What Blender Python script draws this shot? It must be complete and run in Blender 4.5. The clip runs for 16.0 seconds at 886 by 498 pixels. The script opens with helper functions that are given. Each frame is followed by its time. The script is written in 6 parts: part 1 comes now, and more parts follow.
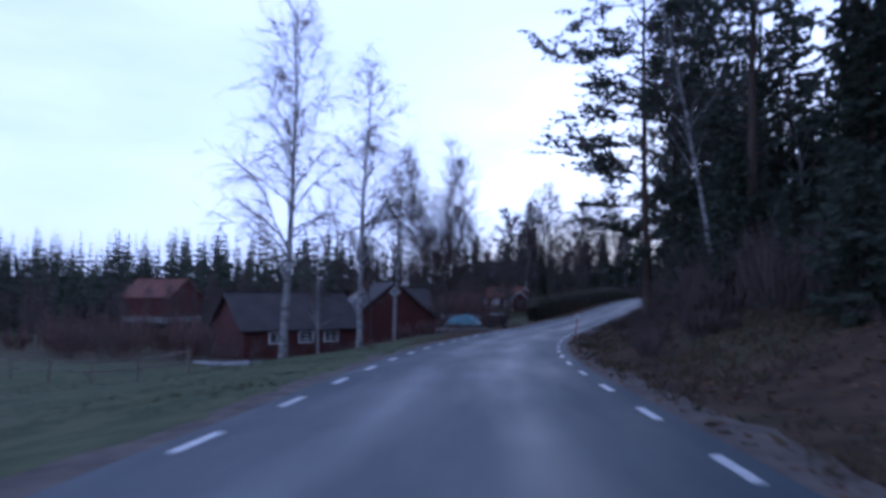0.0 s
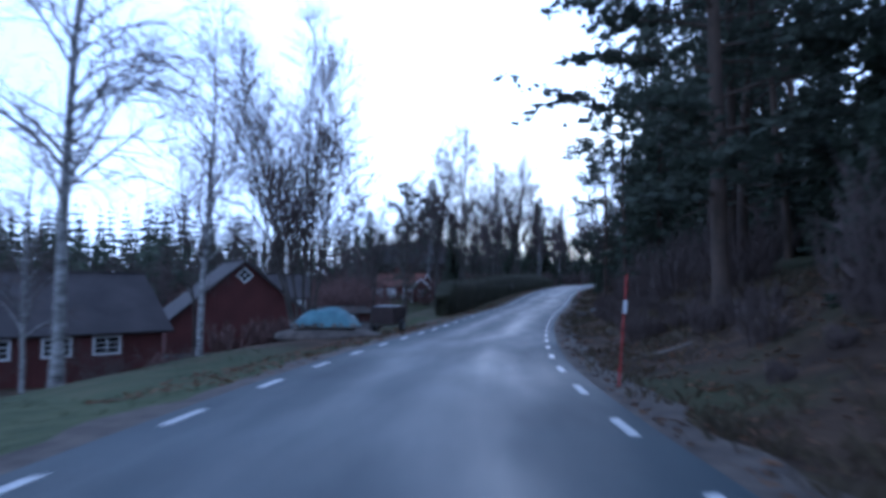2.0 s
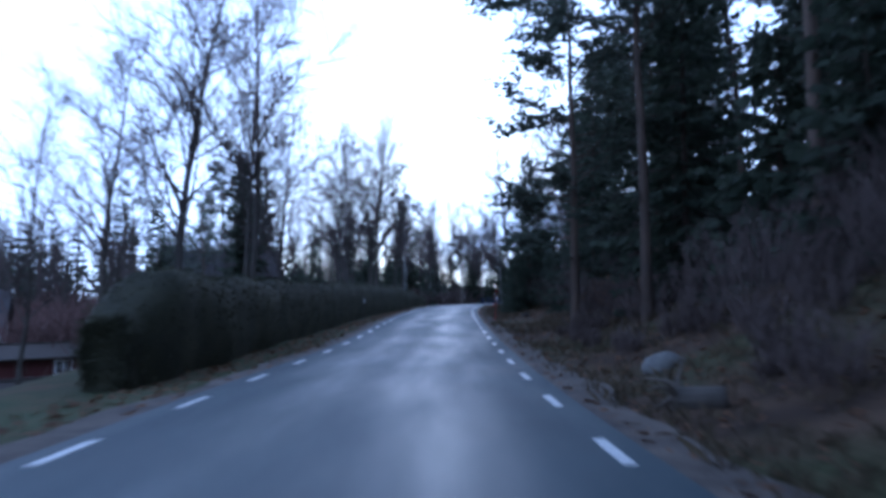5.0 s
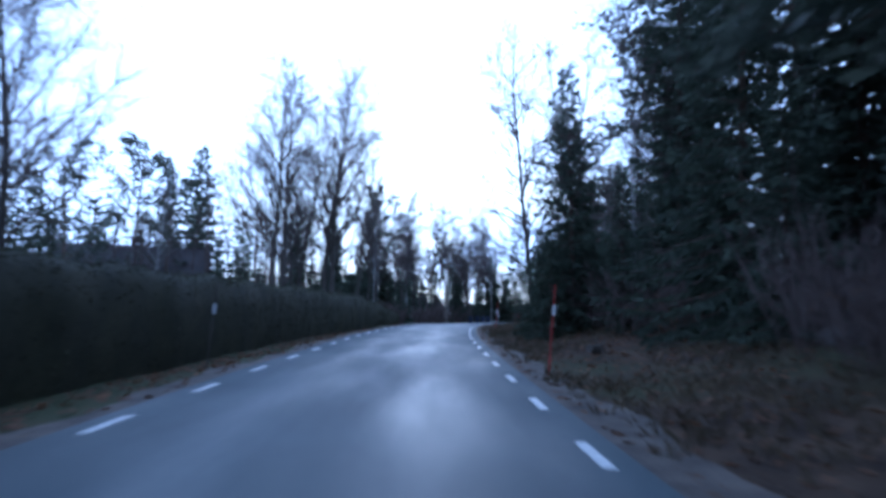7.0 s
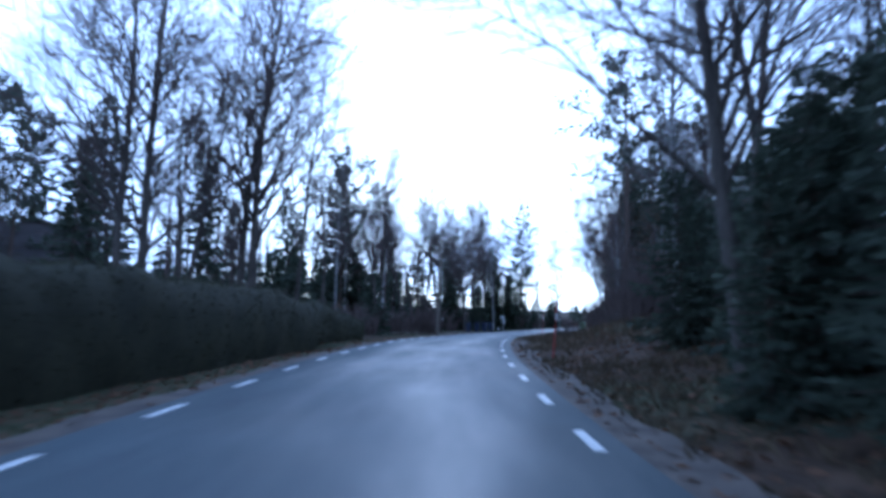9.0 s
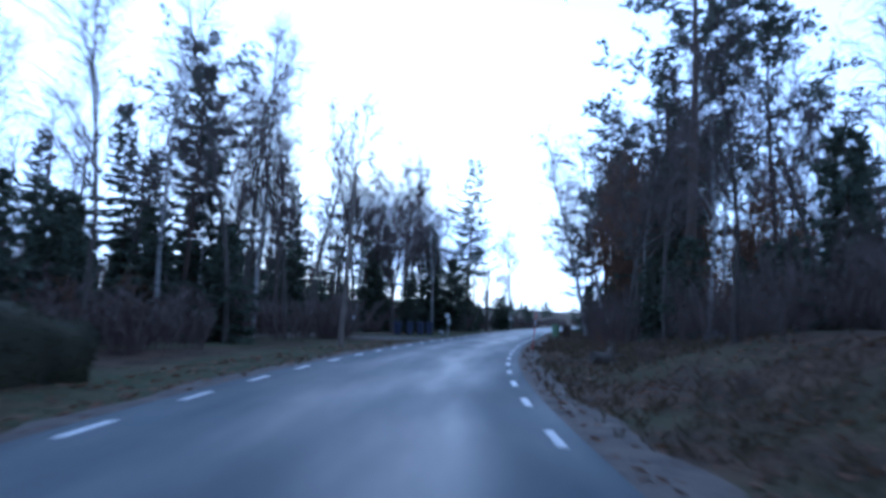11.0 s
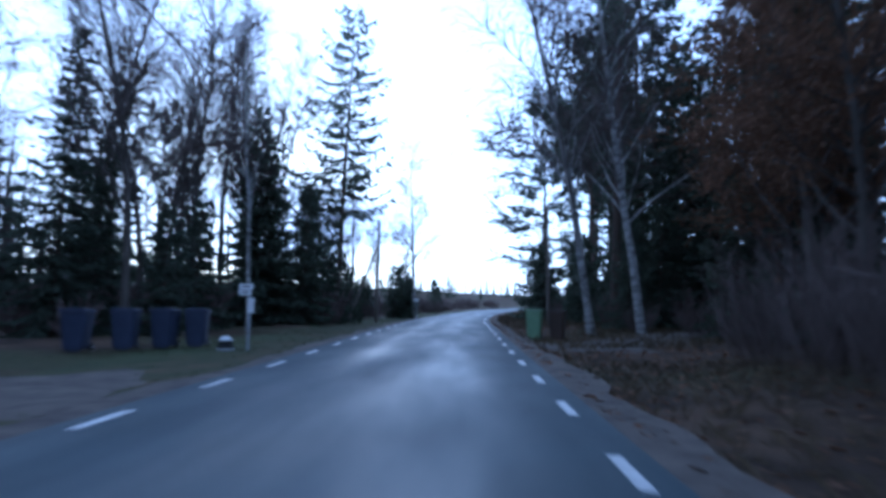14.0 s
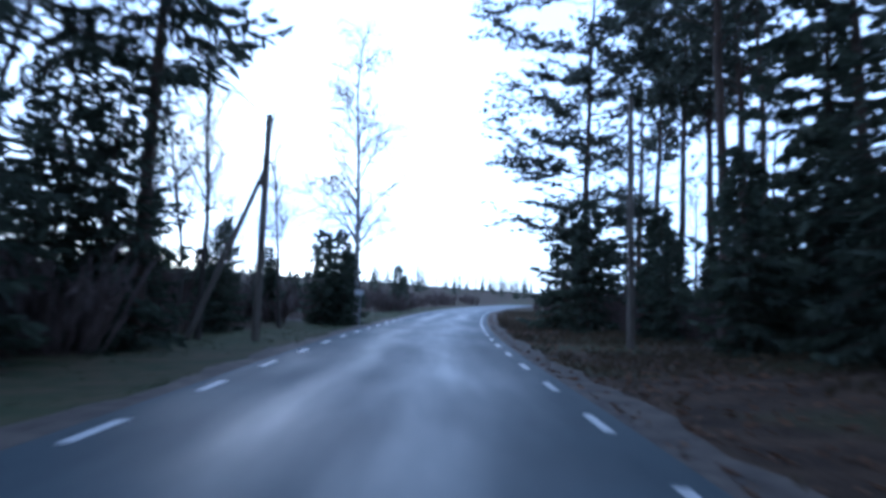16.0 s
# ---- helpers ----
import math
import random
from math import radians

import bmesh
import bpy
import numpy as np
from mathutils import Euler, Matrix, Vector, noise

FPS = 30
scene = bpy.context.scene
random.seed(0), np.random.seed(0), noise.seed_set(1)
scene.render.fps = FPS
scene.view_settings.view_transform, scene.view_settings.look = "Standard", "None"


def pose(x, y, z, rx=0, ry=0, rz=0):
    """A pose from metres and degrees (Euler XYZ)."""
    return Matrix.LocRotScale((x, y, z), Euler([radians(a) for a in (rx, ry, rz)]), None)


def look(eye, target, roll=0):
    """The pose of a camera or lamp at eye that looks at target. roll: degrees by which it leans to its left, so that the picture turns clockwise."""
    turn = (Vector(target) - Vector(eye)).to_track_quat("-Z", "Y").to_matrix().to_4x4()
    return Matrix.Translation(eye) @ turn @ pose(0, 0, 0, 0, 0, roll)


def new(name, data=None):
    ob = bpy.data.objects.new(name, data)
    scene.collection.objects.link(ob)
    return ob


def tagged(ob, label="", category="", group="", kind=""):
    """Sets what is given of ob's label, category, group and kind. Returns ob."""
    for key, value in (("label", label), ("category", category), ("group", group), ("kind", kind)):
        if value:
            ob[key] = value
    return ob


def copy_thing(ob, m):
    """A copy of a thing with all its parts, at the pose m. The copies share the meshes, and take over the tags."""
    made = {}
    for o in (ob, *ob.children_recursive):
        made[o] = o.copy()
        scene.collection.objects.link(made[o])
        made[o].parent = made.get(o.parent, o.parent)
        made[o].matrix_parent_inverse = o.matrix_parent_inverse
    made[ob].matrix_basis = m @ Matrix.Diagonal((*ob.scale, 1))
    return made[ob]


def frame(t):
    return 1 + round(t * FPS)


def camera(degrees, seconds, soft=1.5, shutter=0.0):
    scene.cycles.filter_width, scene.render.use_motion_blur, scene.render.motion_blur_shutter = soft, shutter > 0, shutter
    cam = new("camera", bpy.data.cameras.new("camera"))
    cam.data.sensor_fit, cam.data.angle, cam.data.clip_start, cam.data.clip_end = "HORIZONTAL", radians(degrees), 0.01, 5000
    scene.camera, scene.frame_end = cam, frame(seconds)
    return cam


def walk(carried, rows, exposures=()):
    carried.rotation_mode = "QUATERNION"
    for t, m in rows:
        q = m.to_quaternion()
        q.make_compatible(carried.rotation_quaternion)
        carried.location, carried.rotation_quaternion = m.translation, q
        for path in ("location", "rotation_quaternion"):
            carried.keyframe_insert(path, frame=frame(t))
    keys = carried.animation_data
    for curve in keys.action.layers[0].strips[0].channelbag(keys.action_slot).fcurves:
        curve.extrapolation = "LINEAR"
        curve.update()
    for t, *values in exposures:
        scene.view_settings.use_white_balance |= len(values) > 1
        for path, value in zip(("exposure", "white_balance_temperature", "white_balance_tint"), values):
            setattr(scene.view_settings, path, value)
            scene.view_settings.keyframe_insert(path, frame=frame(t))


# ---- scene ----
cam = camera(66.3, 16.0, soft=3.8, shutter=0.5)
PATH = [
    (0, (-0.131, -2.806, 1.278), (-0.428, 7.168, 1.932), 0.36),
    (0.5, (-0.008, 2.612, 1.129), (0.068, 12.599, 1.614), 2.31),
    (1, (0.278, 8.470, 0.944), (0.726, 18.452, 1.341), 0.28),
    (1.5, (0.684, 13.971, 0.766), (1.453, 23.929, 1.265), 0.38),
    (2, (1.332, 19.837, 0.589), (2.521, 29.751, 1.140), 0.25),
    (2.5, (2.100, 25.257, 0.411), (3.691, 35.112, 0.999), 0.21),
    (3, (3.192, 31.024, 0.262), (5.208, 40.795, 0.941), 0.40),
    (3.5, (4.379, 36.422, 0.128), (6.750, 46.112, 0.820), -0.17),
    (4, (5.821, 42.198, 0.049), (8.532, 51.798, 0.750), -0.68),
    (4.5, (7.323, 47.694, -0.013), (10.296, 57.208, 0.786), -1.98),
    (4.7, (8.015, 49.877, -0.015), (11.080, 59.358, 0.838), -1.28),
    (6.8, (15.185, 70.775, 0.136), (18.659, 80.075, 1.330), 0.65),
    (7, (15.937, 72.834, 0.203), (19.391, 82.142, 1.401), 0.76),
    (7.5, (17.777, 78.077, 0.372), (21.249, 87.374, 1.596), 0.55),
    (8, (19.732, 83.686, 0.593), (23.248, 92.962, 1.857), 1.41),
    (8.5, (21.619, 88.951, 0.784), (25.177, 98.210, 2.052), 1.47),
    (9, (23.686, 94.558, 0.993), (27.321, 103.790, 2.244), 0.63),
    (9.2, (24.626, 96.761, 1.082), (28.271, 105.986, 2.349), 0.84),
    (11.3, (34.836, 119.760, 1.861), (39.582, 128.484, 3.024), 1.89),
    (11.5, (35.897, 121.760, 1.875), (40.763, 130.420, 3.025), 1.50),
    (12, (38.782, 126.832, 1.972), (43.931, 135.340, 3.012), 1.58),
    (12.5, (41.753, 131.786, 2.074), (47.104, 140.173, 3.088), 1.67),
    (13, (45.069, 136.911, 2.171), (50.626, 145.164, 3.179), 1.18),
    (13.5, (48.308, 141.644, 2.264), (54.054, 149.766, 3.276), 0.11),
    (14, (52.047, 146.693, 2.363), (57.925, 154.724, 3.346), 1.18),
    (14.5, (55.490, 151.493, 2.456), (61.514, 159.415, 3.432), 0.60),
    (15, (59.426, 156.651, 2.585), (65.562, 164.488, 3.549), 0.69),
    (15.5, (63.034, 161.449, 2.722), (69.237, 169.233, 3.687), 1.11),
    (16, (66.812, 166.417, 2.935), (73.040, 174.188, 3.842), 2.28),
]
walk(cam, [(t, look(eye, target, roll)) for t, eye, target, roll in PATH], exposures=[(0.0, -0.45, 5080, 35), (0.5, -0.38, 5080, 27), (1.0, -0.08, 4900, 22), (1.6, 0.1, 4830, 21), (3.5, 0.12, 5000, 24), (4.5, 0.15, 4920, 22), (7.0, 0.36, 4720, 18), (9.2, 0.36, 4700, 17), (11.5, 0.2, 4640, 17), (13.5, 0.18, 4650, 17), (15.0, 0.18, 4900, 17), (16.0, 0.16, 4850, 17)])

# ---- sky and light: late dusk under thin high cloud, brightest ahead ----
world = bpy.data.worlds.new("dusk_sky")
scene.world = world
world.use_nodes = True
wn, wl = world.node_tree.nodes, world.node_tree.links
wn.clear()
w_out = wn.new("ShaderNodeOutputWorld")
w_bg = wn.new("ShaderNodeBackground")
w_sky = wn.new("ShaderNodeTexSky")
w_sky.sky_type = "NISHITA"
w_sky.sun_disc = False
w_sky.sun_elevation = radians(8)
w_sky.sun_rotation = radians(20)
w_sky.dust_density = 3.0
w_gain = wn.new("ShaderNodeMixRGB")
w_gain.blend_type = "MULTIPLY"
w_gain.inputs[0].default_value = 1.0
w_gain.inputs[2].default_value = (1.7, 2.5, 3.8, 1.0)
w_coord = wn.new("ShaderNodeTexCoord")
w_map = wn.new("ShaderNodeMapping")
w_map.inputs["Scale"].default_value = (1.0, 1.0, 3.5)
w_noise = wn.new("ShaderNodeTexNoise")
w_noise.inputs["Scale"].default_value = 1.9
w_noise.inputs["Detail"].default_value = 6.0
w_noise.inputs["Roughness"].default_value = 0.55
w_ramp = wn.new("ShaderNodeValToRGB")
w_ramp.color_ramp.elements[0].position, w_ramp.color_ramp.elements[0].color = 0.34, (0.7, 0.7, 0.7, 1)
w_ramp.color_ramp.elements[1].position, w_ramp.color_ramp.elements[1].color = 0.6, (1, 1, 1, 1)
# the veil of cloud glows towards the set sun and dims overhead
w_split = wn.new("ShaderNodeSeparateXYZ")
w_high = wn.new("ShaderNodeValToRGB")
w_high.color_ramp.elements[0].position, w_high.color_ramp.elements[0].color = 0.0, (0.95, 1.0, 1.0, 1)
w_high.color_ramp.elements[1].position, w_high.color_ramp.elements[1].color = 0.95, (0.32, 0.36, 0.4, 1)
w_mid = w_high.color_ramp.elements.new(0.42)
w_mid.color = (0.9, 0.95, 1.0, 1)
w_up = w_high.color_ramp.elements.new(0.62)
w_up.color = (0.5, 0.57, 0.64, 1)
w_dot = wn.new("ShaderNodeVectorMath")
w_dot.operation = "DOT_PRODUCT"
w_dot.inputs[1].default_value = (0.42, 0.9, 0.1)
w_glow = wn.new("ShaderNodeMapRange")
w_glow.inputs["From Min"].default_value, w_glow.inputs["From Max"].default_value = -0.2, 0.85
w_glow.inputs["To Min"].default_value, w_glow.inputs["To Max"].default_value = 1.0, 1.25
w_cloud = wn.new("ShaderNodeMixRGB")
w_cloud.blend_type = "MULTIPLY"
w_cloud.inputs[0].default_value = 1.0
w_tone = wn.new("ShaderNodeMixRGB")
w_tone.blend_type = "MULTIPLY"
w_tone.inputs[0].default_value = 1.0
w_tone.inputs[2].default_value = (11.5, 13.2, 15.6, 1.0)
w_mix = wn.new("ShaderNodeMixRGB")
wl.new(w_coord.outputs["Generated"], w_map.inputs["Vector"])
wl.new(w_map.outputs["Vector"], w_noise.inputs["Vector"])
wl.new(w_noise.outputs["Fac"], w_ramp.inputs["Fac"])
wl.new(w_coord.outputs["Generated"], w_split.inputs[0])
wl.new(w_coord.outputs["Generated"], w_dot.inputs[0])
wl.new(w_split.outputs["Z"], w_high.inputs["Fac"])
wl.new(w_dot.outputs["Value"], w_glow.inputs["Value"])
wl.new(w_high.outputs["Color"], w_cloud.inputs[1])
wl.new(w_glow.outputs["Result"], w_cloud.inputs[2])
wl.new(w_cloud.outputs["Color"], w_tone.inputs[1])
wl.new(w_ramp.outputs["Color"], w_mix.inputs[0])
wl.new(w_sky.outputs["Color"], w_gain.inputs[1])
wl.new(w_gain.outputs["Color"], w_mix.inputs[1])
wl.new(w_tone.outputs["Color"], w_mix.inputs[2])
wl.new(w_mix.outputs["Color"], w_bg.inputs["Color"])
w_bg.inputs["Strength"].default_value = 0.095
wl.new(w_bg.outputs["Background"], w_out.inputs["Surface"])

sun_data = bpy.data.lights.new("sun", "SUN")
sun_data.energy = 0.25
sun_data.angle = radians(25)
sun_data.color = (1.0, 0.95, 0.9)
sun = new("sun", sun_data)
sun.matrix_world = look((102, 280, 60), (20, 60, 20))


# ---- materials ----
def material(name, base, rough=0.8, second=None, scale=3.0, fine=40.0, bump=0.3, metal=0.0, spec=0.4, stretch=(1, 1, 1), island=False, vary=0.25):
    """A surface of two noise scales between two colours, with a fine relief."""
    m = bpy.data.materials.new(name)
    m.use_nodes = True
    n, l = m.node_tree.nodes, m.node_tree.links
    b = n["Principled BSDF"]
    b.inputs["Roughness"].default_value = rough
    b.inputs["Metallic"].default_value = metal
    b.inputs["Specular IOR Level"].default_value = spec
    second = second or tuple(c * 0.6 for c in base)
    co = n.new("ShaderNodeTexCoord")
    mp = n.new("ShaderNodeMapping")
    mp.inputs["Scale"].default_value = stretch
    l.new(co.outputs["Object"], mp.inputs["Vector"])
    big = n.new("ShaderNodeTexNoise")
    big.inputs["Scale"].default_value, big.inputs["Detail"].default_value = scale, 5.0
    small = n.new("ShaderNodeTexNoise")
    small.inputs["Scale"].default_value, small.inputs["Detail"].default_value = fine, 3.0
    l.new(mp.outputs["Vector"], big.inputs["Vector"])
    l.new(mp.outputs["Vector"], small.inputs["Vector"])
    add = n.new("ShaderNodeMath")
    add.operation = "MULTIPLY_ADD"
    add.inputs[1].default_value = 0.45
    l.new(small.outputs["Fac"], add.inputs[0])
    l.new(big.outputs["Fac"], add.inputs[2])
    ramp = n.new("ShaderNodeValToRGB")
    ramp.color_ramp.elements[0].position, ramp.color_ramp.elements[0].color = 0.5, (*second, 1)
    ramp.color_ramp.elements[1].position, ramp.color_ramp.elements[1].color = 0.95, (*base, 1)
    l.new(add.outputs[0], ramp.inputs["Fac"])
    hsv = n.new("ShaderNodeHueSaturation")
    l.new(ramp.outputs["Color"], hsv.inputs["Color"])
    rnd = n.new("ShaderNodeNewGeometry").outputs["Random Per Island"] if island else n.new("ShaderNodeObjectInfo").outputs["Random"]
    rng = n.new("ShaderNodeMapRange")
    rng.inputs["To Min"].default_value, rng.inputs["To Max"].default_value = 1 - vary, 1 + vary
    l.new(rnd, rng.inputs["Value"])
    l.new(rng.outputs["Result"], hsv.inputs["Value"])
    l.new(hsv.outputs["Color"], b.inputs["Base Color"])
    if bump:
        bp = n.new("ShaderNodeBump")
        bp.inputs["Strength"].default_value, bp.inputs["Distance"].default_value = bump, 0.02
        l.new(small.outputs["Fac"], bp.inputs["Height"])
        l.new(bp.outputs["Normal"], b.inputs["Normal"])
    return m


def asphalt_material():
    """Old damp asphalt: worn wheel tracks smoother and paler, cracks and darker mends."""
    m = material("asphalt", (0.038, 0.063, 0.075), 0.5, (0.026, 0.043, 0.052), 0.35, 60.0, 0.25, spec=0.5, vary=0.0)
    n, l = m.node_tree.nodes, m.node_tree.links
    b = n["Principled BSDF"]
    at = n.new("ShaderNodeAttribute")
    at.attribute_name = "lateral"
    patch = n.new("ShaderNodeTexNoise")
    patch.inputs["Scale"].default_value, patch.inputs["Detail"].default_value = 1.0, 5.0
    run = n.new("ShaderNodeAttribute")
    run.attribute_name = "run"
    flow = n.new("ShaderNodeCombineXYZ")
    for src, k, to in ((at, 5.0, "X"), (run, 0.16, "Y")):
        mul = n.new("ShaderNodeMath")
        mul.operation = "MULTIPLY"
        mul.inputs[1].default_value = k
        l.new(src.outputs["Fac"], mul.inputs[0])
        l.new(mul.outputs[0], flow.inputs[to])
    l.new(flow.outputs["Vector"], patch.inputs["Vector"])
    ramp = n.new("ShaderNodeValToRGB")
    ramp.color_ramp.elements[0].color = (0.68, 0.68, 0.68, 1)
    ramp.color_ramp.elements[1].color = (0.68, 0.68, 0.68, 1)
    for pos, v in ((0.2, 0.62), (0.32, 0.5), (0.42, 0.56), (0.52, 0.56), (0.66, 0.48), (0.82, 0.62)):
        e = ramp.color_ramp.elements.new(pos)
        e.color = (v, v, v, 1)
    l.new(at.outputs["Fac"], ramp.inputs["Fac"])
    mix = n.new("ShaderNodeMath")
    mix.operation = "MULTIPLY_ADD"
    mix.inputs[1].default_value = 0.6
    l.new(patch.outputs["Fac"], mix.inputs[0])
    sub = n.new("ShaderNodeMath")
    sub.operation = "SUBTRACT"
    sub.inputs[1].default_value = 0.31
    l.new(ramp.outputs["Color"], sub.inputs[0])
    l.new(sub.outputs[0], mix.inputs[2])
    l.new(mix.outputs[0], b.inputs["Roughness"])
    return m


def ground_material():
    """Short grass on the open side, leaf litter, dead grass and moss under the trees."""
    m = bpy.data.materials.new("ground")
    m.use_nodes = True
    n, l = m.node_tree.nodes, m.node_tree.links
    b = n["Principled BSDF"]
    b.inputs["Roughness"].default_value = 0.95
    b.inputs["Specular IOR Level"].default_value = 0.15
    co = n.new("ShaderNodeTexCoord")
    noises = []
    for scale in (0.18, 1.1, 9.0):
        t = n.new("ShaderNodeTexNoise")
        t.inputs["Scale"].default_value, t.inputs["Detail"].default_value = scale, 5.0
        l.new(co.outputs["Object"], t.inputs["Vector"])
        noises.append(t)

    def ramp(src, lo, hi, p0=0.35, p1=0.65):
        r = n.new("ShaderNodeValToRGB")
        r.color_ramp.elements[0].position, r.color_ramp.elements[0].color = p0, (*lo, 1)
        r.color_ramp.elements[1].position, r.color_ramp.elements[1].color = p1, (*hi, 1)
        l.new(src.outputs["Fac"], r.inputs["Fac"])
        return r

    grass = ramp(noises[1], (0.055, 0.075, 0.035), (0.10, 0.115, 0.055))
    litter = ramp(noises[1], (0.04, 0.027, 0.019), (0.095, 0.062, 0.04))
    moss = ramp(noises[2], (0.035, 0.045, 0.018), (0.085, 0.075, 0.04))
    lm = n.new("ShaderNodeMixRGB")
    fac = ramp(noises[0], (0, 0, 0), (1, 1, 1), 0.48, 0.62)
    l.new(fac.outputs["Color"], lm.inputs[0])
    l.new(litter.outputs["Color"], lm.inputs[1])
    l.new(moss.outputs["Color"], lm.inputs[2])
    at = n.new("ShaderNodeAttribute")
    at.attribute_name = "litter"
    wob = n.new("ShaderNodeMath")
    wob.operation = "MULTIPLY_ADD"
    wob.inputs[1].default_value = 0.6
    l.new(noises[1].outputs["Fac"], wob.inputs[0])
    l.new(at.outputs["Fac"], wob.inputs[2])
    cl = n.new("ShaderNodeMapRange")
    cl.inputs["From Min"].default_value, cl.inputs["From Max"].default_value = 0.45, 0.85
    l.new(wob.outputs[0], cl.inputs["Value"])
    mx = n.new("ShaderNodeMixRGB")
    l.new(cl.outputs["Result"], mx.inputs[0])
    l.new(grass.outputs["Color"], mx.inputs[1])
    l.new(lm.outputs["Color"], mx.inputs[2])
    l.new(mx.outputs["Color"], b.inputs["Base Color"])
    bp = n.new("ShaderNodeBump")
    bp.inputs["Strength"].default_value, bp.inputs["Distance"].default_value = 0.8, 0.06
    l.new(noises[2].outputs["Fac"], bp.inputs["Height"])
    l.new(bp.outputs["Normal"], b.inputs["Normal"])
    return m


def birch_bark():
    """White bark broken by dark bands, blacker low on the stem by its own thick bark."""
    m = material("birch_bark", (0.46, 0.45, 0.43), 0.75, (0.045, 0.04, 0.038), 2.6, 13.0, 0.5, stretch=(1, 1, 2.6), vary=0.1)
    return m


def board_material(name, base, pitch=0.16):
    """Painted upright boards with dark gaps."""
    m = material(name, base, 0.8, tuple(c * 0.7 for c in base), 0.8, 18.0, 0.2, vary=0.08)
    n, l = m.node_tree.nodes, m.node_tree.links
    co = n.new("ShaderNodeTexCoord")
    wv = n.new("ShaderNodeTexWave")
    wv.bands_direction = "DIAGONAL"
    wv.inputs["Scale"].default_value = 0.314 / pitch / 1.0
    mp = n.new("ShaderNodeMapping")
    mp.inputs["Scale"].default_value = (1, 1, 0)
    l.new(co.outputs["Object"], mp.inputs["Vector"])
    l.new(mp.outputs["Vector"], wv.inputs["Vector"])
    bp = n.new("ShaderNodeBump")
    bp.inputs["Strength"].default_value, bp.inputs["Distance"].default_value = 0.6, 0.02
    l.new(wv.outputs["Fac"], bp.inputs["Height"])
    l.new(bp.outputs["Normal"], n["Principled BSDF"].inputs["Normal"])
    return m


def glass_material(name="window_glass"):
    m = material(name, (0.02, 0.025, 0.03), 0.06, (0.015, 0.018, 0.02), 0.4, 3.0, 0.0, spec=0.8, vary=0.0)
    return m


def let_light_through(m, share):
    """Thin leaves and needles pass part of the light."""
    n, l = m.node_tree.nodes, m.node_tree.links
    b = n["Principled BSDF"]
    t = n.new("ShaderNodeBsdfTranslucent")
    l.new(b.inputs["Base Color"].links[0].from_socket, t.inputs["Color"])
    mx = n.new("ShaderNodeMixShader")
    mx.inputs[0].default_value = share
    l.new(b.outputs[0], mx.inputs[1])
    l.new(t.outputs[0], mx.inputs[2])
    l.new(mx.outputs[0], n["Material Output"].inputs["Surface"])


ASPHALT = asphalt_material()
GROUND = ground_material()
PAINT = material("road_paint", (0.78, 0.78, 0.76), 0.6, (0.5, 0.5, 0.5), 6.0, 60.0, 0.3, vary=0.12)
GRAVEL = material("gravel", (0.15, 0.122, 0.1), 0.9, (0.055, 0.044, 0.037), 2.2, 24.0, 0.8, vary=0.0)
BIRCH = birch_bark()
BARK = material("grey_bark", (0.11, 0.095, 0.08), 0.9, (0.045, 0.038, 0.032), 3.0, 22.0, 0.8, stretch=(1, 1, 0.35), vary=0.2)
PINE_BARK = material("pine_bark", (0.11, 0.075, 0.055), 0.9, (0.06, 0.045, 0.036), 2.0, 16.0, 0.9, stretch=(1, 1, 0.4), vary=0.2)
TWIG = material("twigs", (0.12, 0.088, 0.076), 0.85, (0.075, 0.056, 0.05), 2.0, 20.0, 0.0, vary=0.2)
RED_TWIG = material("red_twigs", (0.17, 0.095, 0.08), 0.85, (0.1, 0.06, 0.052), 2.0, 20.0, 0.0, island=True, vary=0.3)
SPRUCE = material("spruce_needles", (0.09, 0.108, 0.075), 0.7, (0.05, 0.064, 0.046), 0.7, 9.0, 0.0, spec=0.25, island=True, vary=0.35)
PINE = material("pine_needles", (0.105, 0.12, 0.088), 0.65, (0.06, 0.074, 0.056), 0.7, 9.0, 0.0, spec=0.3, island=True, vary=0.35)
HEDGE = material("hedge_leaves", (0.085, 0.083, 0.05), 0.75, (0.05, 0.05, 0.033), 0.9, 8.0, 0.0, spec=0.25, island=True, vary=0.4)
DRY_LEAF = material("dry_leaves", (0.21, 0.115, 0.065), 0.85, (0.11, 0.062, 0.038), 0.8, 9.0, 0.0, island=True, vary=0.35)
for leafy in (SPRUCE, PINE, HEDGE, DRY_LEAF):
    let_light_through(leafy, 0.4)
DRY_GRASS = material("dry_grass", (0.13, 0.095, 0.055), 0.9, (0.06, 0.047, 0.026), 0.25, 6.0, 0.0, island=True, vary=0.4)
GREEN_GRASS = material("green_grass", (0.085, 0.10, 0.045), 0.9, (0.05, 0.065, 0.03), 0.3, 6.0, 0.0, island=True, vary=0.35)
FALU = board_material("falu_red_boards", (0.105, 0.03, 0.025))
WHITE_BOARD = board_material("white_boards", (0.72, 0.72, 0.70), 0.14)
DARK_BOARD = board_material("dark_stained_boards", (0.06, 0.045, 0.035))
WHITE = material("white_paint", (0.78, 0.78, 0.76), 0.55, (0.62, 0.61, 0.58), 3.0, 30.0, 0.1, vary=0.05)
ROOF_TILE = material("clay_roof", (0.20, 0.075, 0.05), 0.8, (0.10, 0.05, 0.04), 0.9, 12.0, 0.5, vary=0.1)
ROOF_GREY = material("grey_roof", (0.075, 0.064, 0.062), 0.85, (0.042, 0.036, 0.036), 0.6, 10.0, 0.4, vary=0.1)
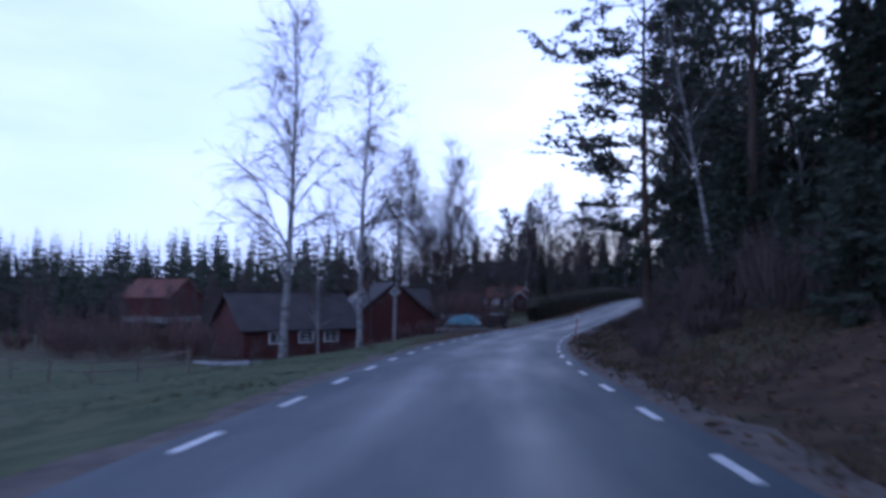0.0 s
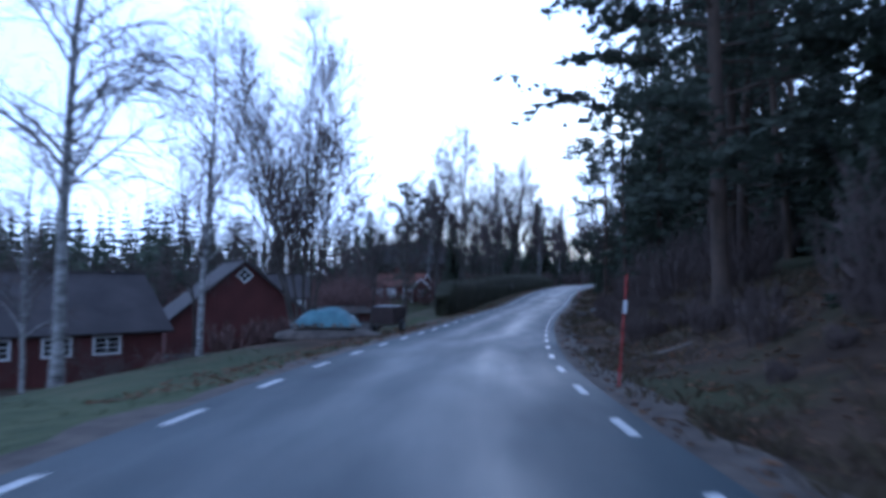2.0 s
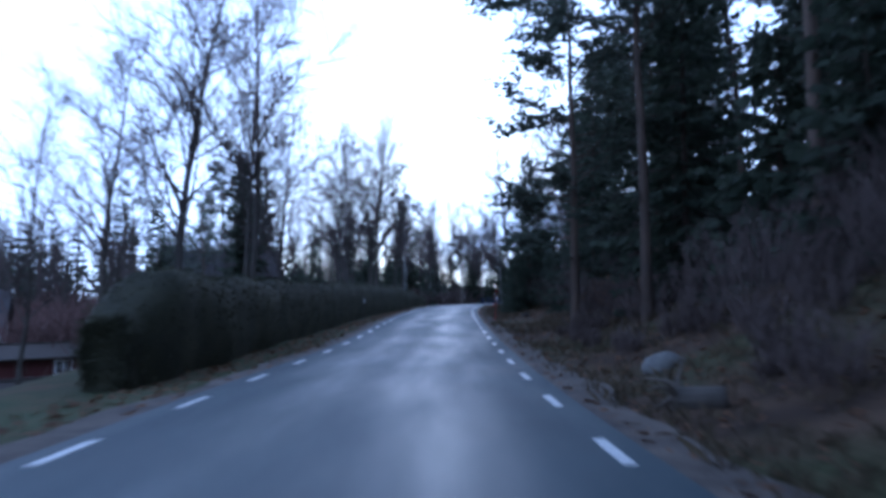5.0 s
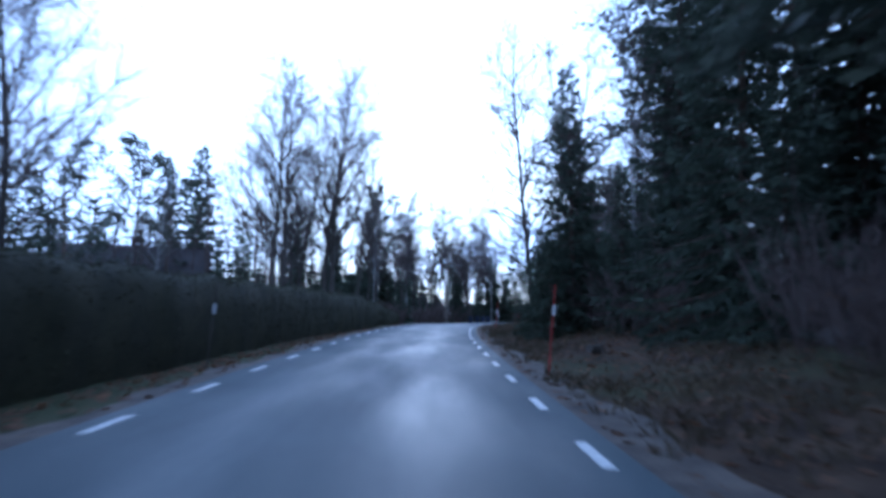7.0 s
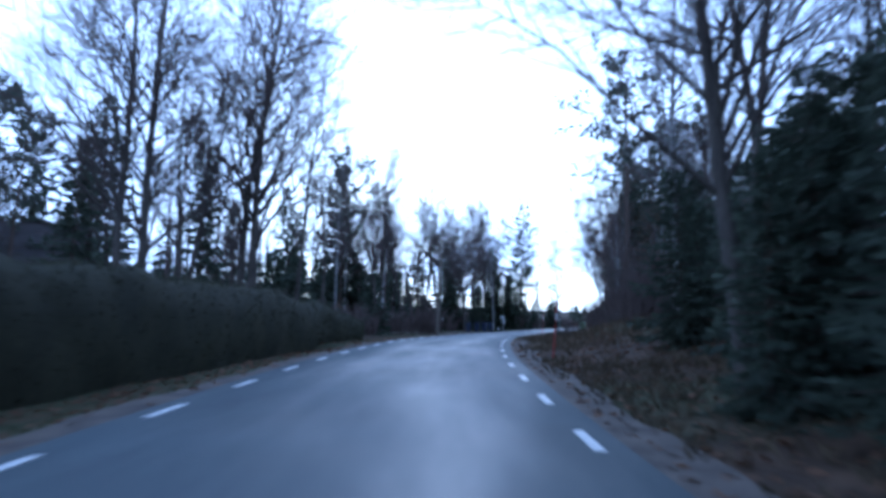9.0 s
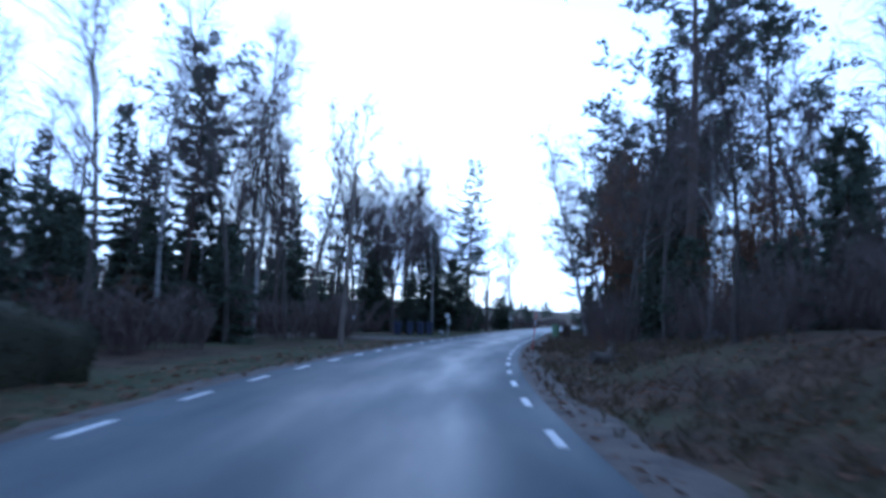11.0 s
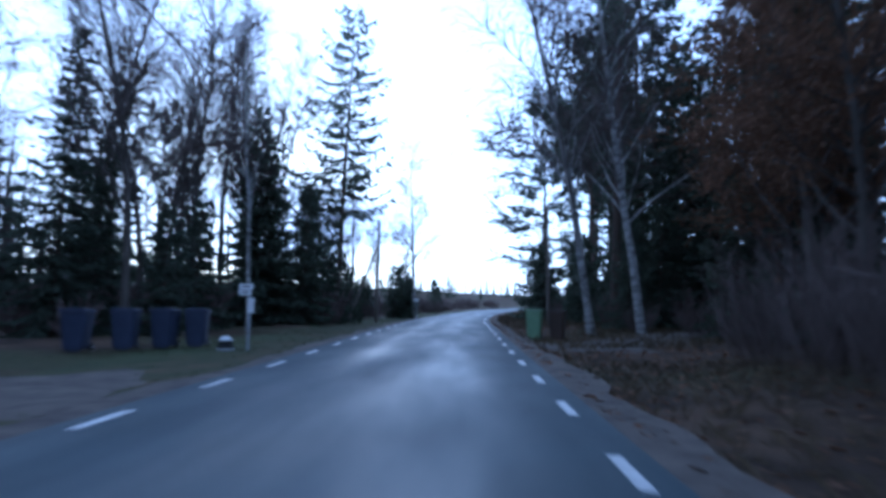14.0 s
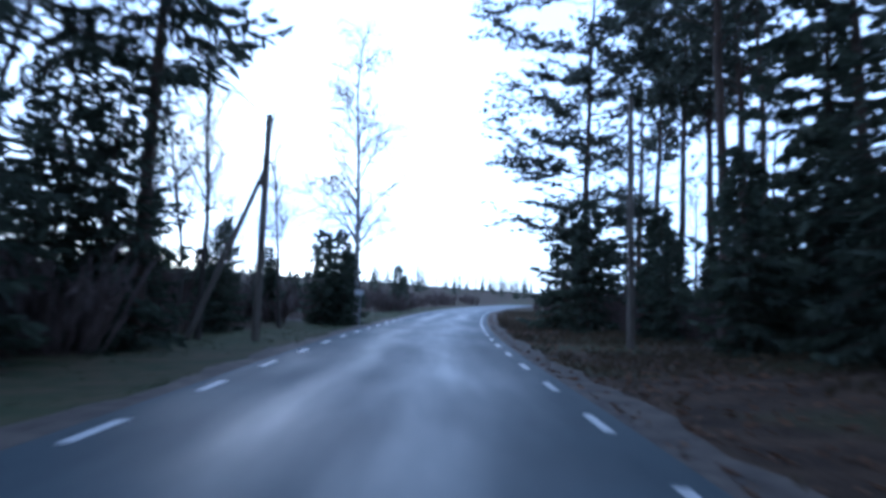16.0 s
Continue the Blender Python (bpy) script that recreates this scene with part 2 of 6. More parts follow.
GLASS = glass_material()
TARP = material("tarpaulin", (0.13, 0.27, 0.30), 0.6, (0.06, 0.14, 0.17), 2.6, 14.0, 0.6, spec=0.5, vary=0.0)
WOOD = material("weathered_wood", (0.20, 0.17, 0.14), 0.85, (0.09, 0.075, 0.06), 1.5, 20.0, 0.5, stretch=(1, 1, 0.3), vary=0.2)
RUST = material("rust_brown_steel", (0.07, 0.042, 0.036), 0.75, (0.034, 0.024, 0.023), 2.0, 20.0, 0.4, vary=0.15)
RUBBER = material("rubber", (0.025, 0.025, 0.026), 0.8, (0.015, 0.015, 0.016), 4.0, 40.0, 0.3, vary=0.1)
CONCRETE = material("concrete", (0.36, 0.37, 0.38), 0.85, (0.2, 0.2, 0.2), 0.6, 14.0, 0.3, vary=0.0)
BIN_GREY = material("blue_grey_plastic", (0.04, 0.05, 0.09), 0.5, (0.024, 0.03, 0.06), 2.0, 40.0, 0.1, vary=0.1)
BIN_GREEN = material("faded_green_plastic", (0.19, 0.3, 0.17), 0.5, (0.13, 0.22, 0.12), 2.0, 40.0, 0.1, vary=0.1)
BIN_BROWN = material("brown_plastic", (0.075, 0.05, 0.038), 0.45, (0.05, 0.034, 0.026), 2.0, 40.0, 0.1, vary=0.1)
STEEL = material("galvanised_steel", (0.42, 0.43, 0.44), 0.45, (0.28, 0.29, 0.3), 3.0, 30.0, 0.1, metal=0.7, vary=0.1)
SIGN_WHITE = material("reflective_white", (0.75, 0.76, 0.77), 0.35, (0.62, 0.63, 0.64), 2.0, 30.0, 0.0, vary=0.05)
SIGN_BACK = material("sign_grey", (0.34, 0.36, 0.38), 0.5, (0.26, 0.27, 0.29), 2.0, 30.0, 0.0, vary=0.05)
MARKER_RED = material("marker_red", (0.42, 0.035, 0.028), 0.5, (0.28, 0.03, 0.025), 2.0, 30.0, 0.0, vary=0.1)
STONE = material("grey_stone", (0.26, 0.25, 0.23), 0.9, (0.10, 0.10, 0.095), 1.4, 14.0, 0.9, vary=0.2)
BLACK_BAR = material("sign_black", (0.02, 0.02, 0.022), 0.5, (0.015, 0.015, 0.016), 2.0, 20.0, 0.0, vary=0.0)


# ---- mesh helpers ----
def part(name, bm, mat, parent, label=""):
    """Links a bmesh as one mesh object under a thing or a part."""
    me = bpy.data.meshes.new(name)
    bm.to_mesh(me)
    bm.free()
    me.materials.append(mat)
    ob = new(name, me)
    ob.parent = parent
    if label:
        ob["label"] = label
    return ob


def raw_mesh(name, verts, faces, mat, smooth=False):
    me = bpy.data.meshes.new(name)
    me.from_pydata(verts, [], faces)
    me.materials.append(mat)
    if smooth:
        me.polygons.foreach_set("use_smooth", np.ones(len(me.polygons), bool))
    me.update()
    return me


def thing(name, m, label, category, group="", kind=""):
    ob = new(name)
    ob.matrix_world = m
    return tagged(ob, label, category, group, kind)


def box(bm, cx, cy, cz, sx, sy, sz, turn=None, bevel=0.0):
    r = bmesh.ops.create_cube(bm, size=1.0)
    vs = r["verts"]
    bmesh.ops.scale(bm, vec=(sx, sy, sz), verts=vs)
    if bevel:
        es = list({e for v in vs for e in v.link_edges})
        out = bmesh.ops.bevel(bm, geom=es, offset=bevel, segments=2, affect="EDGES", profile=0.5)
        vs = list({v for f in out["faces"] for v in f.verts} | {v for v in vs if v.is_valid})
    if turn is not None:
        bmesh.ops.rotate(bm, cent=(0, 0, 0), matrix=turn, verts=vs)
    bmesh.ops.translate(bm, vec=(cx, cy, cz), verts=vs)
    return vs


def box_bm(*a, **k):
    bm = bmesh.new()
    box(bm, *a, **k)
    return bm


def rod_bm(p, q, r0, r1=None, n=10):
    """A capped tapering rod from p to q."""
    bm = bmesh.new()
    p, q = Vector(p), Vector(q)
    d = q - p
    bmesh.ops.create_cone(bm, cap_ends=True, segments=n, radius1=r0, radius2=r1 or r0, depth=d.length)
    bmesh.ops.rotate(bm, cent=(0, 0, 0), matrix=d.to_track_quat("Z", "Y").to_matrix(), verts=bm.verts)
    bmesh.ops.translate(bm, vec=(p + q) / 2, verts=bm.verts)
    return bm


# ---- the road's line and the lie of the land ----
LINE = [(-40, -3.75), (-10, -0.84), (4, -0.23), (18, 0.53), (32, 2.63), (46, 6.18), (60, 10.44), (74, 15.38), (88, 20.33), (102, 25.63), (116, 31.79), (130, 39.33), (144, 48.73), (158, 59.48), (172, 70.51), (186, 81.76), (200, 94.12), (214, 107.58), (228, 123.04), (242, 141.01), (256, 161.98), (270, 186.95)]
RISE = [(-40, 1.12), (-10, 0.29), (2, -0.07), (14, -0.46), (26, -0.81), (38, -1.06), (50, -1.22), (62, -1.16), (74, -0.98), (86, -0.54), (98, -0.1), (110, 0.33), (122, 0.69), (134, 0.92), (146, 1.16), (158, 1.43), (170, 1.75), (182, 2.01), (194, 2.28), (206, 2.64), (230, 3.53), (270, 5.37)]
ROAD_HALF = 2.62
LINE_HALF = 2.32


def smooth_curve(nodes, step=0.5):
    """Catmull-Rom through nodes of (y, value)."""
    ys = np.array([a for a, _ in nodes], float)
    vs = np.array([b for _, b in nodes], float)
    slope = np.gradient(vs, ys)
    at = np.arange(ys[0], ys[-1] + 1e-6, step)
    i = np.clip(np.searchsorted(ys, at, side="right") - 1, 0, len(ys) - 2)
    h = ys[i + 1] - ys[i]
    u = (at - ys[i]) / h
    val = (2 * u**3 - 3 * u**2 + 1) * vs[i] + (u**3 - 2 * u**2 + u) * h * slope[i] + (-2 * u**3 + 3 * u**2) * vs[i + 1] + (u**3 - u**2) * h * slope[i + 1]
    return at, val


CY, CX = smooth_curve(LINE)
_, CZ = smooth_curve(RISE)
TX, TY = np.gradient(CX), np.gradient(CY)
TL = np.hypot(TX, TY)
TX, TY = TX / TL, TY / TL
NX, NY = TY, -TX
CS = np.concatenate([[0.0], np.cumsum(np.hypot(np.diff(CX), np.diff(CY)))])


def road_at(y, d=0.0):
    """The place on the road abreast of y, d metres to the right of its middle, and the heading in degrees from +y to the left."""
    nx, ny = np.interp(y, CY, NX), np.interp(y, CY, NY)
    return (float(np.interp(y, CY, CX) + nx * d), float(y + ny * d), float(np.interp(y, CY, CZ)), math.degrees(math.atan2(ny, nx)))


def step(v, a, b):
    t = np.clip((v - a) / (b - a), 0, 1)
    return t * t * (3 - 2 * t)


def wave(x, y):
    return 0.5 * np.sin(x * 0.31 + 1.3 * np.sin(y * 0.17)) + 0.5 * np.sin(y * 0.27 + 1.7 * np.sin(x * 0.13 + 2.0))


def land(x, y):
    """Height of the ground, offset from the road's middle and position along it, for arrays of x and y."""
    x, y = np.atleast_1d(np.asarray(x, float)), np.atleast_1d(np.asarray(y, float))
    z, off, along = np.empty_like(x), np.empty_like(x), np.empty_like(x)
    for a in range(0, len(x), 4000):
        s = slice(a, a + 4000)
        d2 = (x[s, None] - CX[None, ::2]) ** 2 + (y[s, None] - CY[None, ::2]) ** 2
        i = d2.argmin(1) * 2
        off[s] = (x[s] - CX[i]) * NX[i] + (y[s] - CY[i]) * NY[i]
        along[s] = CY[i]
        z[s] = CZ[i]
    far = np.hypot(x - 40, y - 100)
    left, right = -off, off
    # open side: a shallow ditch, then the yard falling to the houses
    drop = np.interp(along, [-40, 0, 20, 36, 48, 60, 75, 100, 112, 122, 135, 270], [1.2, 1.2, 1.4, 2.0, 2.8, 4.1, 5.2, 5.2, 3.1, 0.8, 0.3, 0.4])
    flat = np.interp(along, [-40, 20, 36, 48, 55, 62, 67, 80, 270], [4.0, 4.5, 6.5, 6.5, 4.6, 4.8, 7.8, 9.0, 10.0])
    run = np.interp(along, [-40, 42, 54, 72, 88, 270], [12.0, 12.0, 9.0, 9.0, 12.0, 12.0])
    zl = z - 0.05 - 0.12 * step(left, 2.9, 4.0) - drop * step(left, flat, flat + run) - 0.25 * step(left, 3.4, 6.0) * (drop > 0.9)
    # wooded side: a bank that grows into a hill, then lower ground with a yard
    bank = np.interp(along, [-40, 5, 20, 50, 68, 80, 108, 118, 132, 144, 154, 165, 171, 179, 186, 270], [1.3, 1.5, 2.0, 2.8, 2.2, 0.9, 0.8, 1.5, 1.5, 0.8, 0.3, 0.4, 0.5, 0.4, 0.2, 0.1])
    hill = np.interp(along, [-40, 20, 60, 85, 110, 140, 160, 270], [0.06, 0.08, 0.15, 0.09, 0.07, 0.05, 0.0, 0.0])
    zr = z - 0.05 - 0.1 * step(right, 2.9, 3.8) + bank * step(right, 3.6, 10.5) * (1 - step(right, 26, 60) * (along > 140)) + hill * np.clip(right - 9, 0, 60)
    z = np.where(off < 0, zl, zr)
    z = z + 0.14 * wave(x, y) * step(np.abs(off), 4.0, 9.0) + 0.05 * wave(x * 4, y * 4) * step(np.abs(off), 3.2, 5.0)
    z = z + 5.0 * step(far, 260, 600) * (0.7 + 0.5 * wave(x * 0.06, y * 0.06)) + 7.0 * step(-x, 70, 260) + 9.0 * step(y, 240, 430) * step(x, 20, 120)
    return z, off, along


def on_land(x, y):
    return float(land(x, y)[0][0])


def axis(lo, hi, a, b, fine, grow=1.18):
    core = list(np.arange(a, b + 1e-6, fine))
    up, v, s = [], core[-1], fine
    while v < hi:
        s *= grow
        v += s
        up.append(v)
    down, v, s = [], core[0], fine
    while v > lo:
        s *= grow
        v -= s
        down.append(v)
    return np.array(down[::-1] + core + up)


def build_ground():
    xs, ys = axis(-900, 1100, -34, 112, 1.2), axis(-160, 1300, -12, 232, 1.2)
    gx, gy = np.meshgrid(xs, ys)
    z, off, along = land(gx.ravel(), gy.ravel())
    w, h = len(xs), len(ys)
    idx = np.arange(w * h).reshape(h, w)
    faces = np.stack([idx[:-1, :-1], idx[:-1, 1:], idx[1:, 1:], idx[1:, :-1]], -1).reshape(-1, 4)
    me = raw_mesh("ground", np.stack([gx.ravel(), gy.ravel(), z], 1).tolist(), faces.tolist(), GROUND, True)
    lit = np.clip(np.where(off > 0, 0.75, np.interp(along, [-40, 30, 44, 60, 110, 125, 270], [0.05, 0.1, 0.55, 0.4, 0.3, 0.7, 0.7])), 0, 1)
    lit = np.where((off < 0) & (off > -7) & (along > 60), 0.35, lit)
    at = me.attributes.new("litter", "FLOAT", "POINT")
    at.data.foreach_set("value", lit.astype(np.float32))
    return tagged(new("ground", me), "grass verge and brown leaf-littered forest ground beside the road", "ground", kind="structure")


def ribbon(name, mat, d0, d1, y0, y1, lift, cols=8, attr="", ragged=0.0, crown=0.0):
    keep = np.where((CY >= y0) & (CY <= y1))[0]
    rng = np.random.RandomState(5)
    verts, lat = [], []
    for k, i in enumerate(keep):
        wob = ragged * (math.sin(k * 0.37) + math.sin(k * 0.91 + 2.0) + rng.uniform(-1, 1)) / 3
        for c in range(cols + 1):
            u = c / cols
            d = d0 + (d1 - d0) * u
            if (u == 1 and abs(d1) > abs(d0)) or (u == 0 and abs(d0) > abs(d1)):
                d += wob
            verts.append((CX[i] + NX[i] * d, CY[i] + NY[i] * d, CZ[i] + lift + crown * (1 - (d / ROAD_HALF) ** 2)))
            lat.append(u)
    faces = [(r * (cols + 1) + c, r * (cols + 1) + c + 1, (r + 1) * (cols + 1) + c + 1, (r + 1) * (cols + 1) + c) for r in range(len(keep) - 1) for c in range(cols)]
    me = raw_mesh(name, verts, faces, mat, True)
    if attr:
        at = me.attributes.new(attr, "FLOAT", "POINT")
        at.data.foreach_set("value", np.array(lat, np.float32))
        at = me.attributes.new("run", "FLOAT", "POINT")
        at.data.foreach_set("value", np.repeat(CS[keep], cols + 1).astype(np.float32))
    return new(name, me)


build_ground()
road = tagged(ribbon("road", ASPHALT, -ROAD_HALF, ROAD_HALF, -40, 268, 0.0, 14, "lateral", crown=0.03), "damp grey asphalt country road with broken white edge lines", "road", kind="structure")
for name, a, b in (("shoulder_left", -3.08, -ROAD_HALF + 0.05), ("shoulder_right", ROAD_HALF - 0.05, 3.3)):
    tagged(ribbon(name, GRAVEL, a, b, -40, 268, -0.018, 3, ragged=0.25), "narrow brown gravel shoulder along the asphalt", "shoulder", kind="structure")


# ---- edge lines: one metre of paint, two of gap ----
RIGHT_RUN = [(42.99, 0), (55.09, 4), (67.16, 4), (79.15, 4), (91.05, 4), (103.2, 4), (106.23, 1), (121.22, 5), (133.15, 4), (145.03, 4), (151.06, 2), (173.15, 7), (185.33, 4), (197.34, 4), (209.31, 4), (221.27, 4), (233.27, 4), (239.29, 2)]
LEFT_RUN = [(43.54, 0), (55.55, 4), (67.4, 4), (79.3, 4), (91.38, 4), (103.33, 4), (106.3, 1), (122.42, 5), (134.46, 4), (146.58, 4), (155.54, 3), (174.98, 7), (186.82, 4), (198.85, 4), (210.87, 4), (222.9, 4), (234.98, 4)]


def mark_mesh(seed):
    """A painted dash with chipped ends, a few millimetres thick."""
    rng = random.Random(seed)
    bm = bmesh.new()
    n = 6
    low, high = [], []
    for k in range(n + 1):
        y = -0.5 + k / n
        for sx in (-1, 1):
            x = sx * (0.055 + rng.uniform(-0.006, 0.006))
            yy = y + (rng.uniform(-0.03, 0.03) if k in (0, n) else 0)
            low.append(bm.verts.new((x, yy, 0)))
            high.append(bm.verts.new((x * 0.96, yy, 0.006)))
    for k in range(n):
        a = 2 * k
        bm.faces.new((high[a], high[a + 1], high[a + 3], high[a + 2]))
        bm.faces.new((low[a], high[a], high[a + 2], low[a + 2]))
        bm.faces.new((low[a + 1], low[a + 3], high[a + 3], high[a + 1]))
    bm.faces.new((low[0], low[1], high[1], high[0]))
    bm.faces.new((low[-2], high[-2], high[-1], low[-1]))
    me = bpy.data.meshes.new("edge_mark")
    bm.to_mesh(me)
    bm.free()
    me.materials.append(PAINT)
    return me


MARKS = [mark_mesh(k) for k in range(4)]


def paint_marks(run, side):
    at = [run[0][0] - 3.0 * k for k in range(14, 0, -1)] + [run[0][0]]
    for (a, _), (b, n) in zip(run, run[1:]):
        at += [a + (b - a) * (k + 1) / n for k in range(n)]
    at += [run[-1][0] + 3.0 * (k + 1) for k in range(26)]
    for k, s in enumerate(at):
        y = float(np.interp(s, CS, CY))
        x, yy, z, turn = road_at(y, side * LINE_HALF)
        slope = math.degrees(math.atan(np.interp(y + 1, CY, CZ) - np.interp(y - 1, CY, CZ)) / 2)
        ob = new("edge_mark", MARKS[(k * 7 + (side > 0)) % 4])
        ob.parent = road
        ob.matrix_world = pose(x, yy, z + 0.008, slope, 0, turn)


paint_marks(RIGHT_RUN, 1)
paint_marks(LEFT_RUN, -1)


# ---- trees ----
def tube(V, F, pts, rad, n=4):
    """A limb along pts with the given radii, closing to a point at its end."""
    base = len(V)
    up = Vector((0.3, 0.2, 1)) if abs((pts[1] - pts[0]).normalized().z) < 0.9 else Vector((1, 0.1, 0))
    for k in range(len(pts) - 1):
        d = (pts[min(k + 1, len(pts) - 1)] - pts[max(k - 1, 0)]).normalized()
        a = d.cross(up).normalized()
        b = d.cross(a)
        for j in range(n):
            t = 2 * math.pi * j / n
            V.append(pts[k] + (a * math.cos(t) + b * math.sin(t)) * rad[k])
    V.append(pts[-1])
    tip = len(V) - 1
    for k in range(len(pts) - 2):
        for j in range(n):
            F.append((base + k * n + j, base + k * n + (j + 1) % n, base + (k + 1) * n + (j + 1) % n, base + (k + 1) * n + j))
    k = len(pts) - 2
    for j in range(n):
        F.append((base + k * n + j, base + k * n + (j + 1) % n, tip))


def limb(rng, start, way, length, bend, droop, n):
    """Points of a crooked limb that sets off along way; droop pulls its end down, bend lifts or strays it."""
    pts, d = [start.copy()], way.normalized()
    for k in range(n):
        d = (d + Vector((rng.gauss(0, bend), rng.gauss(0, bend), rng.gauss(0, bend) - droop * (k + 1) / n))).normalized()
        pts.append(pts[-1] + d * (length / n))
    return pts


def along(pts, u):
    k = min(int(u * (len(pts) - 1)), len(pts) - 2)
    f = u * (len(pts) - 1) - k
    return pts[k].lerp(pts[k + 1], f), (pts[k + 1] - pts[k]).normalized()


def side_way(rng, d, angle):
    a = d.orthogonal().normalized()
    a.rotate(Matrix.Rotation(rng.uniform(0, 2 * math.pi), 3, d))
    return d * math.cos(angle) + a * math.sin(angle)


def bare_tree(seed, H, stems=1, low=0.3, count=34, reach=0.26, rise=0.75, droop=0.1, twigs=7, subs=9, thick=0.0115, spread=0.0, twig_len=0.75, leaf=0):
    """Wood and twigs of a broadleaf tree in winter; leaf sets how many withered leaves hang on each twig."""
    rng = random.Random(seed)
    V, F, TV, TF = [], [], [], []
    for s in range(stems):
        lean = Vector((math.cos(s * 2.4 + seed), math.sin(s * 2.4 + seed), 0)) * spread
        h = H * (1 - 0.12 * s / max(stems, 1) * rng.uniform(0.5, 1.5))
        trunk = limb(rng, Vector((0, 0, -0.3)) + lean * 0.4, Vector((0, 0, 1)) + lean, h, 0.035, -0.06 * (spread > 0), 12)
        r0 = h * thick / (stems ** 0.35)
        tube(V, F, trunk, [r0 * (1.25 if k == 0 else 1) * (1 - 0.93 * k / 12) for k in range(13)], 8)
        n = max(8, int(count / stems ** 0.6))
        for b in range(n):
            u = low + (0.97 - low) * (b + rng.random()) / n
            p, d = along(trunk, u)
            L = h * reach * (1.12 - u) / (1.12 - low) * rng.uniform(0.7, 1.25) + 0.5
            way = side_way(rng, d, rise * rng.uniform(0.75, 1.25))
            pts = limb(rng, p, way, L, 0.11, droop, 6)
            rb = max(0.018, r0 * (1 - 0.9 * u) * 0.45)
            tube(V, F, pts, [rb * (1 - 0.85 * k / 6) for k in range(7)], 5)
            for q in range(max(3, int(subs * min(1.3, L / 3)))):
                p2, d2 = along(pts, rng.uniform(0.22, 1.0))
                L2 = L * rng.uniform(0.2, 0.45) + 0.25
                pts2 = limb(rng, p2, side_way(rng, d2, rng.uniform(0.5, 0.95)), L2, 0.16, droop * 1.6, 2)
                tube(TV, TF, pts2, [0.02, 0.012, 0.005], 3)
                for w in range(twigs):
                    p3, d3 = along(pts2, rng.uniform(0.15, 1.0))
                    e = side_way(rng, d3, rng.uniform(0.35, 0.9))
                    e.z -= droop * 2.2
                    e = e.normalized()
                    reach_out = rng.uniform(0.35, 1.0) * twig_len
                    needle_fan(TV, TF, p3, e, reach_out, 0.0085, rng)
                    for f in range(leaf):
                        hang = Vector((rng.gauss(0, 0.7), rng.gauss(0, 0.7), rng.gauss(-0.5, 0.5))).normalized()
                        needle_fan(TV, TF, p3 + e * reach_out * rng.random(), hang, rng.uniform(0.09, 0.16), 0.04, rng)
    return (V, F), (TV, TF)


def needle_fan(V, F, p, d, length, width, rng):
    """One narrow spray of needles."""
    a = d.cross(Vector((rng.uniform(-1, 1), rng.uniform(-1, 1), rng.uniform(-1, 1)))).normalized() * width
    k = len(V)
    V += [p - a * 0.35, p + d * length * 0.55 + a, p + d * length, p + d * length * 0.5 - a]
    F += [(k, k + 1, k + 2, k + 3)]


def spruce_tree(seed, H, low=0.05, width=0.2, boughs=140, gap=0.0, flat=0.0, fine=False, taper=0.8):
    """Stem and drooping needled boughs of a spruce."""
    rng = random.Random(seed)
    V, F, NV, NF = [], [], [], []
    trunk = limb(rng, Vector((0, 0, -0.3)), Vector((0, 0, 1)), H + 0.3, 0.008, 0, 8)
    tube(V, F, trunk, [H * 0.0105 * (1 - 0.95 * k / 8) for k in range(9)], 7)
    t = rng.uniform(0, 6)
    for v in range(boughs):
        u = low + (0.985 - low) * ((v + rng.random()) / boughs) ** 1.05
        t += 2.4 + rng.uniform(-0.4, 0.4)
        if rng.random() < gap:
            continue
        p, _ = along(trunk, min(u, 0.99))
        L = (H * width * (1 - u) ** taper + 0.2) * rng.choice((0.55, 0.8, 1.0, 1.15)) * rng.uniform(0.85, 1.15)
        lift = 0.5 * u - 0.12 - 0.25 * (1 - u) * (1 - flat)
        pts = limb(rng, p, Vector((math.cos(t), math.sin(t), lift)), L, 0.07, 0.12 * (1 - flat), 3)
        pts[-1].z += 0.12 * L
        tube(V, F, [pts[0], pts[3]], [0.028 * (1 - u) + 0.01, 0.005], 3)
        n = max(3, int(L / 0.21))
        for q in range(n):
            c, d = along(pts, (q + 0.7) / (n + 0.3))
            out = d.cross(Vector((0, 0, 1))).normalized()
            size = 0.34 + 0.24 * L * (1 - q / n)
            for sgn in (-1, 1):
                w = (d * 0.75 + out * sgn * 0.7 + Vector((0, 0, -0.35 + rng.uniform(-0.25, 0.15)))).normalized()
                far = size * rng.uniform(0.6, 1.15)
                if not fine:
                    needle_fan(NV, NF, c, w, far * 1.05, 0.15, rng)
                    continue
                needle_fan(NV, NF, c, w, far, 0.05, rng)
                for f in range(5):
                    tip = (w + out * rng.choice((-0.6, 0.6)) + d * 0.3 + Vector((0, 0, rng.uniform(-0.5, 0.1)))).normalized()
                    needle_fan(NV, NF, c + w * far * rng.uniform(0.1, 0.75), tip, far * rng.uniform(0.3, 0.5), 0.038, rng)
            if q % 2 == 0:
                needle_fan(NV, NF, c, (d * 0.6 + Vector((rng.uniform(-.5, .5), rng.uniform(-.5, .5), -0.6))).normalized(), rng.uniform(0.35, 0.6), 0.09, rng)
        needle_fan(NV, NF, pts[-1] - d * 0.1, (pts[-1] - pts[-2]).normalized(), 0.4, 0.07, rng)
    return (V, F), (NV, NF)


